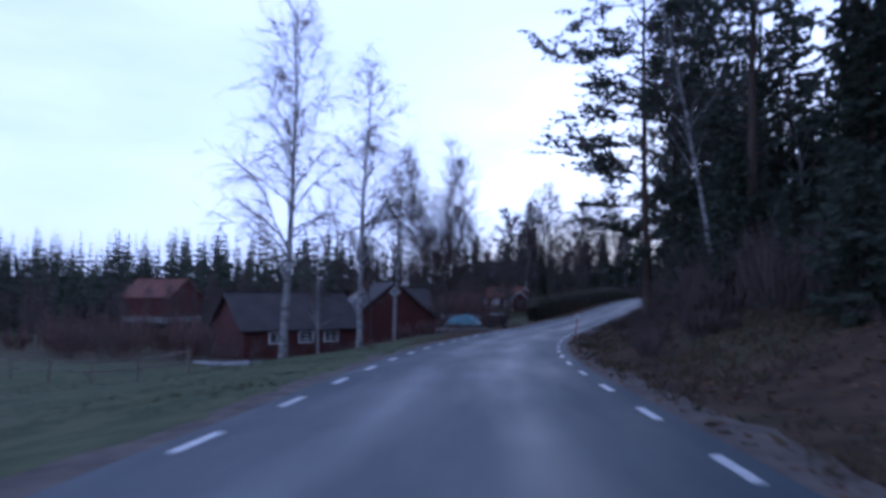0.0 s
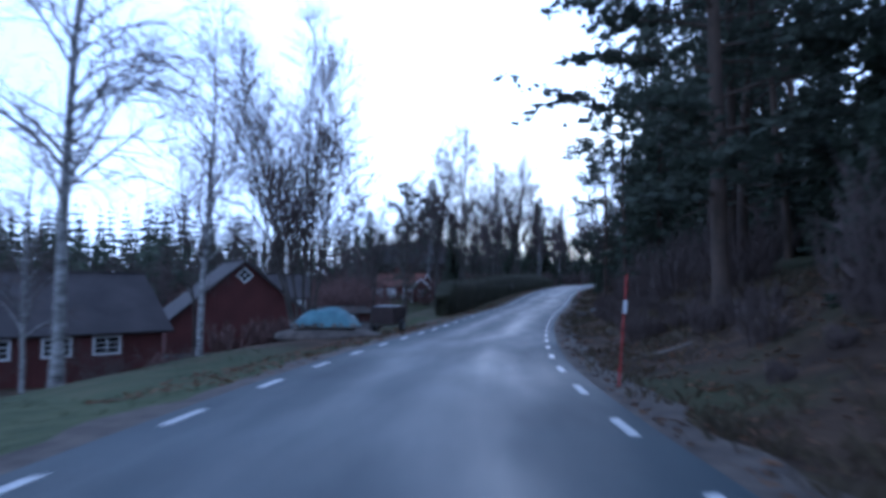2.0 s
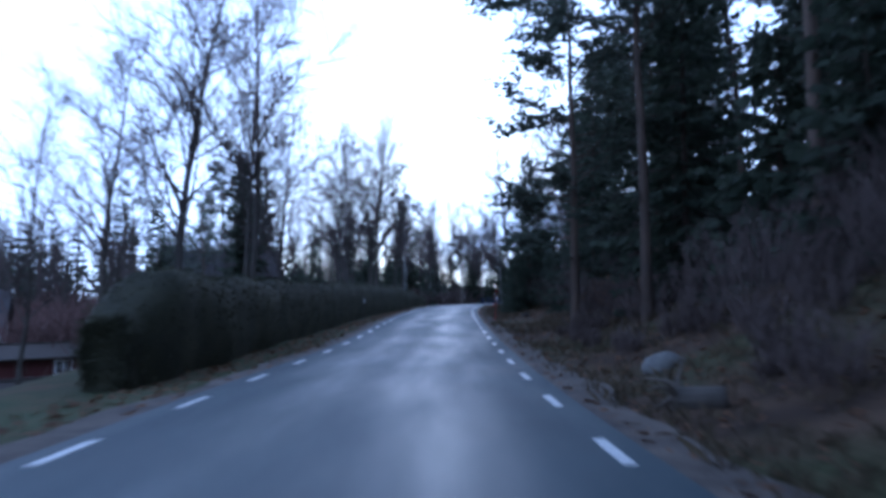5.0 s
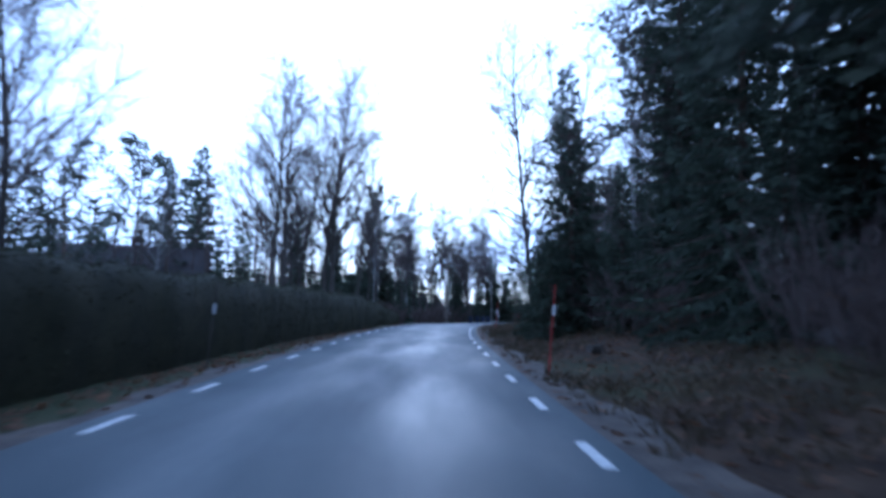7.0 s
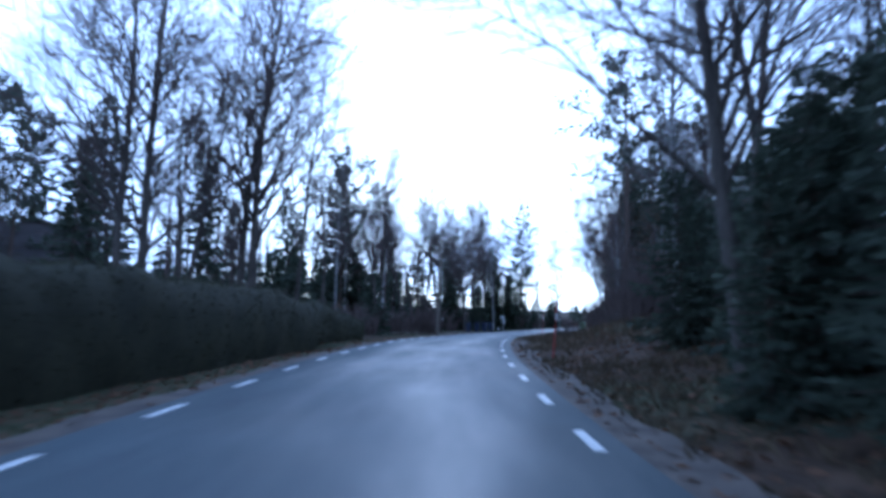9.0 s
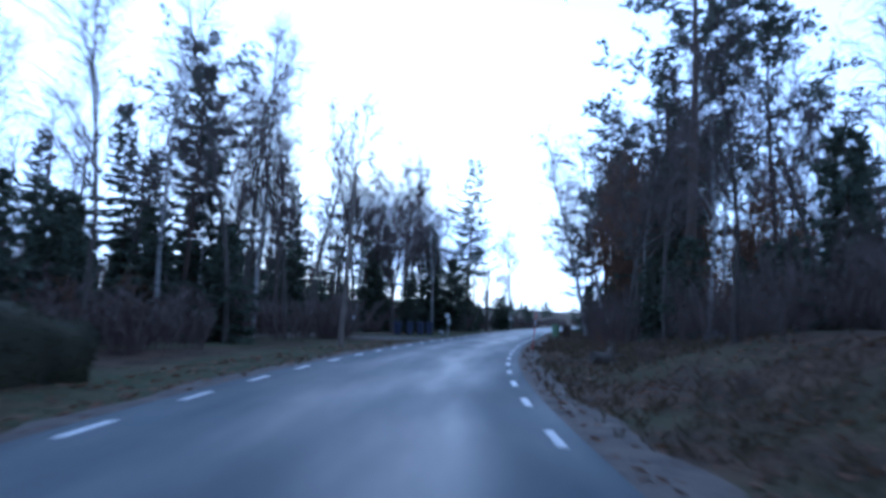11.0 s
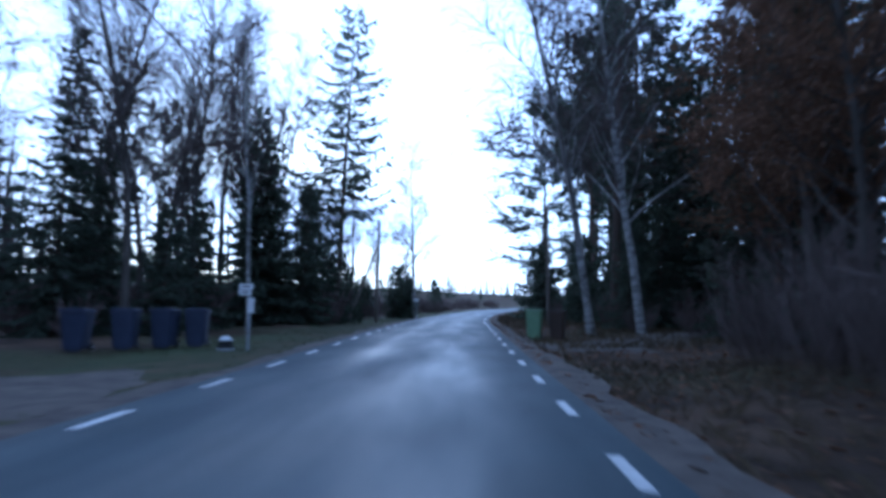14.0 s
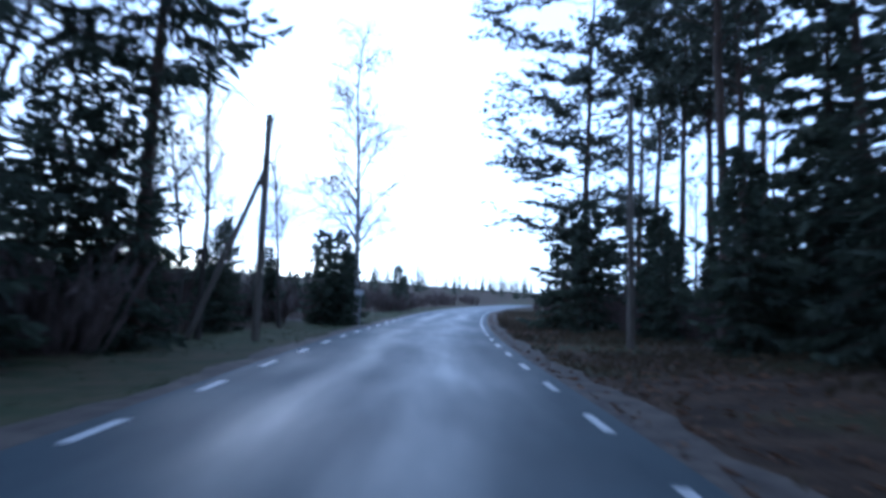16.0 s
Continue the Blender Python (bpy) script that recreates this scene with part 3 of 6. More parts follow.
def pine_tree(seed, H, low=0.45, count=34, reach=0.17, droop=0.03, tuft=4, flat=0.6, tilt=(1.0, 1.6), sprays=6):
    """Stem, crooked limbs and needle tufts of a Scots pine."""
    rng = random.Random(seed)
    V, F, NV, NF = [], [], [], []
    trunk = limb(rng, Vector((0, 0, -0.3)), Vector((0, 0, 1)), H, 0.03, 0, 10)
    tube(V, F, trunk, [H * 0.0115 * (1 - 0.85 * k / 10) for k in range(11)], 8)
    for b in range(9):
        p, d = along(trunk, rng.uniform(0.15, low))
        tube(V, F, limb(rng, p, side_way(rng, Vector((0, 0, 1)), 1.5), rng.uniform(0.4, 1.6), 0.2, 0.1, 3), [0.02, 0.015, 0.01, 0.004], 3)
    for b in range(count):
        u = low + (0.99 - low) * (b + rng.random()) / count
        p, d = along(trunk, u)
        L = H * reach * (0.45 + 0.75 * math.sin(math.pi * min(1.0, (1.02 - u) / (1.02 - low) * 0.75 + 0.1))) * rng.uniform(0.6, 1.3)
        way = side_way(rng, Vector((0, 0, 1)), rng.uniform(*tilt) - 0.35 * u)
        pts = limb(rng, p, way, L, 0.14, droop, 5)
        tube(V, F, pts, [0.055 * (1.1 - u) + 0.012, 0.035, 0.025, 0.016, 0.01, 0.005], 4)
        for q in range(sprays):
            p2, d2 = along(pts, rng.uniform(0.3, 1.0))
            pts2 = limb(rng, p2, (side_way(rng, d2, rng.uniform(0.4, 0.9)) + Vector((0, 0, 0.1))) * Vector((1, 1, min(1.0, flat * 1.6))), L * rng.uniform(0.18, 0.35) + 0.25, 0.15, -0.06, 2)
            tube(V, F, [pts2[0], pts2[2]], [0.014, 0.004], 3)
            for c in (pts2[1], pts2[2], (pts2[1] + pts2[2]) / 2, p2 + d2 * 0.15):
                for w in range(tuft):
                    e = Vector((rng.gauss(0, 1), rng.gauss(0, 1), rng.gauss(0.35, 0.8))).normalized()
                    e.z *= flat
                    needle_fan(NV, NF, c + e * 0.04, e, rng.uniform(0.28, 0.5), 0.08, rng)
    return (V, F), (NV, NF)


def shrub(seed, H, stems=16, leaf=0.0):
    """A bare thicket of thin stems, with a few dry leaves where leaf is set."""
    rng = random.Random(seed)
    V, F, NV, NF = [], [], [], []
    for s in range(stems):
        t = rng.uniform(0, 6.28)
        way = Vector((math.cos(t) * 0.55, math.sin(t) * 0.55, 1)) * 1.0
        pts = limb(rng, Vector((math.cos(t), math.sin(t), 0)) * rng.uniform(0, 0.5) + Vector((0, 0, -0.1)), way, H * rng.uniform(0.6, 1.1), 0.12, 0.08, 6)
        tube(V, F, pts, [0.02, 0.017, 0.014, 0.011, 0.008, 0.006, 0.003], 3)
        for q in range(7):
            p2, d2 = along(pts, rng.uniform(0.2, 1.0))
            pts2 = limb(rng, p2, side_way(rng, d2, rng.uniform(0.4, 0.9)), H * rng.uniform(0.12, 0.35), 0.2, 0.05, 2)
            tube(NV, NF, pts2, [0.013, 0.009, 0.004], 3)
            for w in range(6):
                p3, d3 = along(pts2, rng.uniform(0.1, 1.0))
                e = side_way(rng, d3, rng.uniform(0.4, 0.9))
                needle_fan(NV, NF, p3, e, rng.uniform(0.2, 0.55), 0.008, rng)
                if rng.random() < leaf:
                    needle_fan(NV, NF, p3 + e * 0.1, Vector((rng.gauss(0, 1), rng.gauss(0, 1), rng.gauss(-0.4, 0.6))).normalized(), rng.uniform(0.06, 0.12), 0.035, rng)
    return (V, F), (NV, NF)


def stock(name, built, wood_mat, crown_mat, label, category, group):
    """A tree as a thing with trunk and crown, to be copied; it is put away under the first place it is given."""
    (V, F), (NV, NF) = built
    ob = new(name)
    for n, v, f, m, smooth in (("trunk", V, F, wood_mat, True), ("crown", NV, NF, crown_mat, False)):
        c = new(n, raw_mesh(n, [tuple(p) for p in v], f, m, smooth))
        c.parent = ob
    tagged(ob, label, category, group)
    return ob


PLANTED = set()


def plant(kind, x, y, scale=1.0, turn=None, lean=(0.0, 0.0)):
    """Sets a tree of that stock at a place on the land."""
    t = (x * 37.7 + y * 91.3) % 360 if turn is None else turn
    m = pose(x, y, on_land(x, y), lean[0], lean[1], 0) @ pose(0, 0, 0, 0, 0, t) @ Matrix.Diagonal((scale, scale, scale, 1))
    if kind.name not in PLANTED:
        PLANTED.add(kind.name)
        kind.matrix_basis = m
        return kind
    ob = copy_thing(kind, Matrix.Identity(4))
    ob.scale = (1, 1, 1)
    ob.matrix_basis = m
    return ob


BIRCHES = [stock("birch_tree", bare_tree(s, 15, low=l, count=c, reach=r, rise=0.62, droop=0.12, twigs=8, subs=12, thick=0.0098), BIRCH, TWIG,
                 "leafless silver birch with white bark and fine hanging twigs", "birch tree", "roadside birches") for s, l, c, r in ((3, 0.2, 44, 0.23), (8, 0.24, 50, 0.2), (14, 0.28, 44, 0.22))]
THIN_BIRCHES = [stock("birch_tree", bare_tree(s, 15, low=0.36, count=28, reach=0.15, rise=0.55, droop=0.1, twigs=7, subs=10, thick=0.0078), BIRCH, TWIG,
                      "slender leafless birch with a pale stem in the woods", "birch tree", "woodland birches") for s in (21, 27)]
OAKS = [stock("bare_tree", bare_tree(s, 17, stems=st, low=lo, count=46, reach=0.3, rise=0.7, droop=-0.03, twigs=9, subs=12, thick=0.011, spread=sp), BARK, TWIG,
              "tall leafless broadleaf tree with dark spreading limbs", "tree", "bare broadleaf trees") for s, st, lo, sp in ((31, 1, 0.26, 0.0), (36, 2, 0.28, 0.09), (43, 1, 0.2, 0.0))]
THIN_BARE = [stock("bare_tree", bare_tree(s, 16, low=0.32, count=30, reach=0.19, rise=0.55, droop=0.02, twigs=9, subs=12, thick=0.0085), BARK, TWIG,
                   "slender leafless broadleaf tree with a dark stem", "tree", "woodland bare trees") for s in (51, 57)]
MAPLE = [stock("bare_tree", bare_tree(61, 16.5, stems=6, low=0.28, count=112, reach=0.23, rise=0.52, droop=-0.05, twigs=7, subs=11, thick=0.0115, spread=0.17), BARK, TWIG,
               "leafless many-stemmed tree with dense upright branches", "tree", "bare broadleaf trees")]
SPRUCES = [stock("spruce_tree", spruce_tree(s, 16, low=lo, width=w, gap=g), PINE_BARK, SPRUCE, "dark green spruce with drooping needled boughs", "spruce tree", "woodland spruces")
           for s, lo, w, g in ((71, 0.04, 0.19, 0.0), (75, 0.1, 0.17, 0.08), (79, 0.03, 0.22, 0.05))]
FINE = [stock("spruce_tree", spruce_tree(s, h, low=lo, width=w, boughs=b, fine=True), PINE_BARK, SPRUCE, "dark green spruce with drooping needled boughs", "spruce tree", "woodland spruces")
        for s, h, lo, w, b in ((171, 16, 0.05, 0.18, 180), (175, 8, 0.02, 0.27, 120))]
YOUNG = [stock("spruce_tree", spruce_tree(s, 6, low=0.02, width=0.3, boughs=80), PINE_BARK, SPRUCE, "bushy young spruce with boughs down to the ground", "spruce tree", "young spruces") for s in (83, 86)]
PINES = [stock("pine_tree", pine_tree(s, 18, low=lo, count=c, reach=r), PINE_BARK, PINE, "tall Scots pine with tufted needles on crooked limbs", "pine tree", "woodland pines")
         for s, lo, c, r in ((101, 0.3, 40, 0.17), (105, 0.5, 33, 0.16), (109, 0.14, 48, 0.2))]
GAPPY = stock("spruce_tree", spruce_tree(151, 18, low=0.34, width=0.235, boughs=84, flat=1.0, fine=True, taper=0.6), PINE_BARK, SPRUCE, "tall thin spruce with level boughs and open gaps", "spruce tree", "woodland spruces")
LAYERED = [stock("pine_tree", pine_tree(s, 19, low=lo, count=c, reach=r, flat=0.3, tilt=(1.3, 1.7), droop=0.05, sprays=13), PINE_BARK, PINE,
                 "pine with long level boughs of needles in layers", "pine tree", "woodland pines") for s, lo, c, r in ((131, 0.16, 56, 0.19),)]
RUSTY = [stock("oak_tree", bare_tree(s, 13, stems=1, low=0.16, count=38, reach=0.27, rise=0.85, droop=0.02, twigs=5, subs=12, leaf=4), BARK, DRY_LEAF,
               "oak still holding rust-brown withered leaves", "oak tree", "withered oaks") for s in (141,)]
SHRUBS = [stock("shrub", shrub(s, h, n, lf), BARK, TWIG, lab, "shrub", "roadside shrubs")
          for s, h, n, lf, lab in ((121, 2.6, 10, 0.0, "bare thicket of thin brown stems"), (124, 3.6, 12, 0.0, "tall bare thicket of thin brown stems"))]
LEAFY = [stock("shrub", shrub(127, 3.2, 10, 0.9), BARK, DRY_LEAF, "thicket holding brown withered leaves", "shrub", "roadside shrubs")]

# single trees that stand out, stretch by stretch along the road
def grove(*trees):
    for kind, x, y, size, turn, lean in trees:
        plant(kind, x, y, size, turn, (0, lean))


grove((BIRCHES[0], -7.7, 25.7, 1.15, 150, 0), (BIRCHES[1], -6.4, 38.4, 1.24, 40, 0), (BIRCHES[2], -5.4, 49.5, 1.06, 200, 0), (BIRCHES[1], -10.4, 45.3, 0.68, 100, 0))
grove((BIRCHES[0], -14.5, 8.0, 0.95, 300, 0), (MAPLE[0], -1.7, 56.2, 1.1, 30, 0), (THIN_BARE[0], -9.5, 65.9, 0.94, 80, 0))
grove((OAKS[1], 10.3, 81.3, 0.98, 20, 0), (OAKS[0], 7.9, 79.4, 0.93, 210, 0), (OAKS[2], 5.2, 80.8, 0.79, 10, 0), (THIN_BARE[0], 2.1, 82.6, 0.89, 120, 0), (THIN_BARE[1], -3.3, 118.5, 0.80, 0, 0), (OAKS[0], 1.0, 121.4, 0.66, 40, 0), (THIN_BARE[0], -8.6, 123.1, 0.80, 90, 0), (OAKS[2], -4.8, 123.9, 0.64, 140, 0), (THIN_BARE[1], 2.6, 113.5, 0.7, 60, 0), (OAKS[2], -12.8, 127.5, 0.70, 10, 0), (OAKS[2], 12.0, 84.5, 0.62, 310, 0), (SPRUCES[1], 10.5, 87.0, 0.56, 10, 0), (SPRUCES[0], 10.6, 87.0, 0.55, 60, 0))
grove((OAKS[0], 21.6, 123.5, 1.15, 160, 0), (OAKS[2], 27.4, 131.5, 1.4, 20, 0), (OAKS[0], 26.8, 132.2, 1.3, 250, 0), (OAKS[2], 22.3, 124.4, 1.2, 75, 0), (OAKS[1], 24.0, 130.0, 1.0, 100, 0), (THIN_BARE[1], 30.0, 133.0, 1.0, 70, 0), (SPRUCES[2], 19.5, 127.0, 0.62, 40, 0), (SPRUCES[1], 25.0, 135.0, 0.7, 10, 0))
grove((OAKS[2], 31.9, 102.6, 0.88, 250, -6), (BIRCHES[1], 38.6, 112.0, 0.95, 10, 0), (FINE[1], 36.6, 109.4, 0.62, 250, 0), (FINE[1], 38.0, 110.4, 0.5, 10, 0), (THIN_BARE[1], 35.5, 106.0, 1.0, 60, 0), (THIN_BARE[0], 37.5, 107.5, 1.05, 20, 0), (FINE[1], 30.0, 98.6, 0.46, 200, 0), (FINE[1], 31.2, 100.8, 0.56, 100, 0), (FINE[1], 29.2, 96.4, 0.5, 20, 0), (FINE[1], 31.6, 98.4, 0.6, 320, 0))
grove((FINE[0], 30.6, 97.0, 0.72, 160, 0), (FINE[1], 32.8, 99.6, 0.66, 10, 0), (FINE[1], 34.6, 103.8, 0.62, 80, 0), (FINE[1], 33.0, 101.6, 0.5, 30, 0), (FINE[1], 36.4, 107.0, 0.6, 140, 0))
grove((FINE[0], 31.0, 94.2, 0.4, 100, 0), (FINE[0], 33.0, 92.8, 0.72, 220, 0), (FINE[0], 34.8, 96.2, 0.62, 60, 0), (FINE[0], 29.4, 86.6, 0.95, 30, 0), (FINE[0], 31.4, 91.5, 0.9, 70, 0), (PINES[1], 30.8, 81.2, 1.06, 70, 0), (PINES[1], 31.5, 83.4, 1.0, 0, 0), (PINES[0], 33.5, 88.5, 0.95, 140, 2), (SPRUCES[0], 35.0, 83.1, 1.06, 40, 0), (SPRUCES[2], 37.0, 88.0, 1.0, 0, 0), (SPRUCES[1], 40.5, 93.5, 1.05, 60, 0), (SPRUCES[0], 39.2, 86.3, 1.01, 120, 0), (FINE[0], 35.0, 94.5, 0.9, 0, 0), (FINE[1], 27.6, 83.6, 0.7, 20, 0), (FINE[1], 30.2, 89.0, 0.75, 80, 0))
grove((SPRUCES[2], 16.6, 167.0, 1.5, 70, 0), (PINES[0], 10.0, 152.0, 1.1, 20, 0), (OAKS[2], 11.2, 93.4, 0.8, 200, 0), (SPRUCES[0], 3.0, 140.0, 0.9, 10, 0), (PINES[2], 1.0, 136.0, 0.85, 10, 0), (PINES[0], 13.5, 146.0, 0.9, 40, 0), (BIRCHES[0], 13.0, 138.0, 0.95, 10, 0))
grove((GAPPY, 71.3, 183.7, 1.12, 60, 0), (FINE[0], 55.1, 174.0, 0.72, 60, 0), (FINE[1], 56.6, 175.4, 0.95, 120, 0), (SPRUCES[2], 65.2, 181.0, 0.74, 100, 0), (FINE[1], 67.2, 179.6, 0.95, 10, 0), (FINE[1], 65.4, 181.2, 1.1, 50, 0), (FINE[1], 69.6, 184.6, 1.05, 160, 0), (SPRUCES[2], 67.4, 183.6, 0.5, 20, 0), (FINE[1], 70.4, 183.4, 0.9, 100, 0), (FINE[1], 72.2, 186.6, 0.55, 30, 0), (FINE[1], 75.8, 190.6, 0.5, 80, 0), (FINE[1], 77.4, 194.4, 0.55, 140, 0), (FINE[1], 80.6, 197.0, 0.45, 10, 0))
grove((FINE[1], 58.4, 172.2, 0.6, 0, 0), (FINE[1], 60.4, 175.4, 0.7, 80, 0))
grove((THIN_BIRCHES[0], 62.4, 174.6, 0.9, 50, -4), (THIN_BARE[0], 58.0, 174.0, 1.1, 0, 0), (OAKS[0], 57.0, 171.6, 0.85, 40, 0), (THIN_BARE[1], 60.0, 179.0, 1.1, 90, 0), (OAKS[1], 62.5, 188.0, 0.95, 20, 0), (THIN_BARE[0], 65.6, 184.0, 1.05, 130, 0))
grove((THIN_BARE[0], 38.6, 146.8, 1.05, 0, 0), (THIN_BARE[1], 40.0, 150.8, 1.0, 60, 0), (THIN_BIRCHES[1], 41.4, 154.7, 1.05, 20, 0), (PINES[1], 37.8, 156.8, 0.95, 140, 0), (PINES[2], 8.2, 122.0, 0.8, 60, 0))
grove((THIN_BARE[0], 42.0, 158.0, 1.15, 90, 0), (SPRUCES[1], 39.0, 161.5, 1.1, 0, 0), (THIN_BARE[1], 44.5, 161.0, 1.05, 10, 0), (THIN_BIRCHES[0], 36.0, 150.0, 1.0, 30, 0), (OAKS[1], 40.5, 163.0, 1.0, 140, 0))
grove((BIRCHES[1], 84.6, 195.3, 1.05, 120, 0), (THIN_BARE[1], 74.0, 187.0, 0.72, 20, 0), (YOUNG[0], 82.6, 195.2, 0.75, 90, 0), (YOUNG[1], 84.6, 196.8, 0.8, 0, 0), (YOUNG[1], 83.6, 194.8, 0.6, 200, 0), (YOUNG[0], 85.4, 197.4, 0.55, 30, 0), (YOUNG[1], 80.6, 196.4, 0.5, 80, 0), (THIN_BIRCHES[1], 95.3, 213.8, 0.7, 40, 0), (YOUNG[0], 103.0, 218.0, 0.7, 10, 0), (YOUNG[1], 108.0, 224.0, 0.6, 50, 0), (THIN_BARE[0], 73.5, 187.5, 0.6, 0, 4), (THIN_BARE[1], 79.0, 192.0, 0.55, 30, -6), (PINES[2], 74.0, 193.0, 0.5, 30, 0))
grove((PINES[0], 77.4, 167.6, 1.24, 15, 0), (PINES[0], 82.0, 169.5, 1.1, 200, 0), (LAYERED[0], 92.5, 187.5, 0.98, 80, 0), (PINES[1], 88.0, 178.0, 1.1, 10, -3), (PINES[1], 97.0, 187.0, 1.0, 120, 2), (PINES[1], 91.2, 178.6, 1.05, 220, -4), (PINES[0], 103.0, 192.0, 1.0, 40, 0), (PINES[1], 94.6, 182.2, 1.05, 300, 2), (THIN_BARE[1], 56.6, 141.8, 0.9, 70, 2), (FINE[0], 60.4, 142.6, 1.02, 200, 0), (SPRUCES[2], 80.6, 164.8, 0.8, 30, 0), (SPRUCES[0], 78.4, 163.0, 0.7, 150, 0), (FINE[1], 77.2, 165.0, 0.75, 80, 0), (SPRUCES[2], 84.0, 163.2, 0.8, 220, 0), (YOUNG[0], 34.4, 102.0, 0.85, 40, 0), (YOUNG[1], 36.0, 105.4, 0.85, 130, 0))
grove((FINE[1], 82.8, 171.4, 1.05, 0, 0), (FINE[1], 85.6, 174.0, 0.8, 70, 0), (FINE[1], 88.6, 180.4, 0.5, 20, 0), (YOUNG[0], 91.0, 186.0, 1.0, 40, 0), (YOUNG[1], 90.0, 181.6, 0.85, 0, 0), (YOUNG[0], 93.4, 184.0, 0.9, 60, 0), (YOUNG[1], 87.6, 175.8, 0.8, 120, 0), (YOUNG[0], 95.0, 181.0, 1.1, 200, 0), (YOUNG[1], 93.6, 189.6, 1.1, 90, 0))
grove((RUSTY[0], 71.8, 156.6, 0.9, 0, 0), (RUSTY[0], 67.4, 152.6, 1.0, 130, 0), (RUSTY[0], 76.0, 159.0, 1.15, 250, 0), (FINE[1], 65.2, 149.8, 0.5, 0, 0), (FINE[1], 73.4, 159.2, 0.75, 60, 0), (PINES[1], 79.0, 160.0, 1.0, 80, 0), (FINE[0], 79.6, 167.2, 0.95, 10, 0), (SPRUCES[2], 84.5, 168.5, 1.0, 100, 0), (PINES[1], 83.6, 163.6, 1.0, 0, 0), (SPRUCES[1], 87.0, 166.0, 1.05, 50, 0), (FINE[1], 76.4, 166.0, 0.6, 0, 0))
grove((RUSTY[0], 66.6, 147.4, 0.95, 80, 0), (RUSTY[0], 71.4, 151.8, 1.1, 300, 0))
grove((THIN_BARE[0], 53.0, 171.0, 1.25, 20, 0), (THIN_BARE[1], 50.5, 168.0, 1.2, 70, 0), (THIN_BARE[1], 56.5, 177.0, 1.25, 130, 0), (THIN_BARE[0], 48.0, 165.6, 1.15, 200, 0), (THIN_BARE[0], 66.8, 187.0, 1.2, 60, 0))
grove((BIRCHES[1], 73.6, 163.2, 1.25, 40, -10), (BIRCHES[2], 73.8, 165.9, 1.3, 10, -14), (THIN_BIRCHES[0], 11.1, 27.3, 1.06, 200, -9), (LAYERED[0], 10.4, 36.0, 1.12, 80, 0), (PINES[0], 13.3, 29.0, 1.23, 30, 0))
grove((PINES[1], 36.5, 97.0, 1.0, 10, 0), (PINES[1], 39.5, 100.0, 1.05, 70, 0), (PINES[0], 42.0, 105.0, 1.0, 130, 0), (YOUNG[0], 83.5, 175.0, 0.9, 30, 0))
grove((PINES[2], 14.2, 41.5, 1.05, 130, 0), (LAYERED[0], 21.9, 75.6, 0.84, 250, 0), (PINES[1], 21.8, 71.0, 0.95, 30, 0))
grove((SPRUCES[1], 4.8, 137.0, 0.68, 0, 0), (PINES[0], 7.6, 138.5, 0.62, 90, 0), (PINES[1], 26.7, 63.6, 1.1, 20, 0), (SPRUCES[2], 30.0, 65.7, 1.22, 100, 0), (PINES[1], 24.4, 59.5, 1.1, 200, 0), (SPRUCES[0], 33.0, 62.7, 1.26, 260, 0))
grove((THIN_BARE[0], 61.0, 177.6, 1.2, 250, 0), (THIN_BARE[1], 63.2, 181.0, 1.25, 200, 0), (THIN_BARE[0], 66.4, 184.6, 1.15, 310, 0), (THIN_BARE[1], 68.0, 187.0, 1.1, 150, 0))
grove((THIN_BARE[0], 47.9, 128.6, 0.62, 30, 0), (THIN_BIRCHES[0], 50.4, 131.6, 0.66, 100, 0), (THIN_BARE[1], 52.6, 135.6, 0.66, 160, 0), (THIN_BARE[0], 56.0, 140.6, 0.7, 10, 0), (THIN_BIRCHES[1], 58.4, 143.0, 0.72, 70, 0), (YOUNG[0], 52.2, 134.0, 0.62, 0, 0), (YOUNG[1], 56.4, 140.0, 0.66, 40, 0))
grove((FINE[1], 30.6, 101.0, 0.42, 60, 0), (FINE[1], 32.3, 101.8, 0.5, 200, 0), (FINE[1], 31.8, 100.6, 0.45, 300, 0), (FINE[1], 33.8, 103.0, 0.6, 120, 0))

# woods on the hill side, a few open strips left for the yard and the road's sight line
def woods(seed, tries, y0, y1, d0, d1, kinds, gap, scale=(0.8, 1.15), keep=None):
    rng = random.Random(seed)
    put = []
    for _ in range(tries):
        y = rng.uniform(y0, y1)
        d = d0 + (d1 - d0) * rng.random() ** 1.25
        x, yy, _, _ = road_at(y, d)
        if any((x - a) ** 2 + (yy - b) ** 2 < gap * gap for a, b in put) or (keep and not keep(x, yy)):
            continue
        put.append((x, yy))
        plant(rng.choice(kinds), x, yy, rng.uniform(*scale), rng.uniform(0, 360), (rng.uniform(-2, 2), rng.uniform(-2, 2)))


woods(1, 40, 28, 80, 8.2, 15, SPRUCES + PINES[1:2] + PINES[1:2] + PINES[2:], 3.4, (0.8, 1.05), keep=lambda x, y: not (9 < x < 20 and 26 < y < 38))
woods(19, 14, 14, 50, 12, 22, SPRUCES, 3.4, (0.85, 1.1))
woods(31, 10, -14, 26, 12, 26, PINES[1:2] + THIN_BIRCHES[:1] + PINES[1:2] + SPRUCES[1:2], 3.8, (0.8, 1.05))
woods(32, 50, -10, 40, 8.0, 20, YOUNG, 2.0, (0.5, 0.85))
woods(2, 30, 10, 92, 15, 30, PINES[:2] + SPRUCES + THIN_BIRCHES, 4.2, (0.9, 1.15))
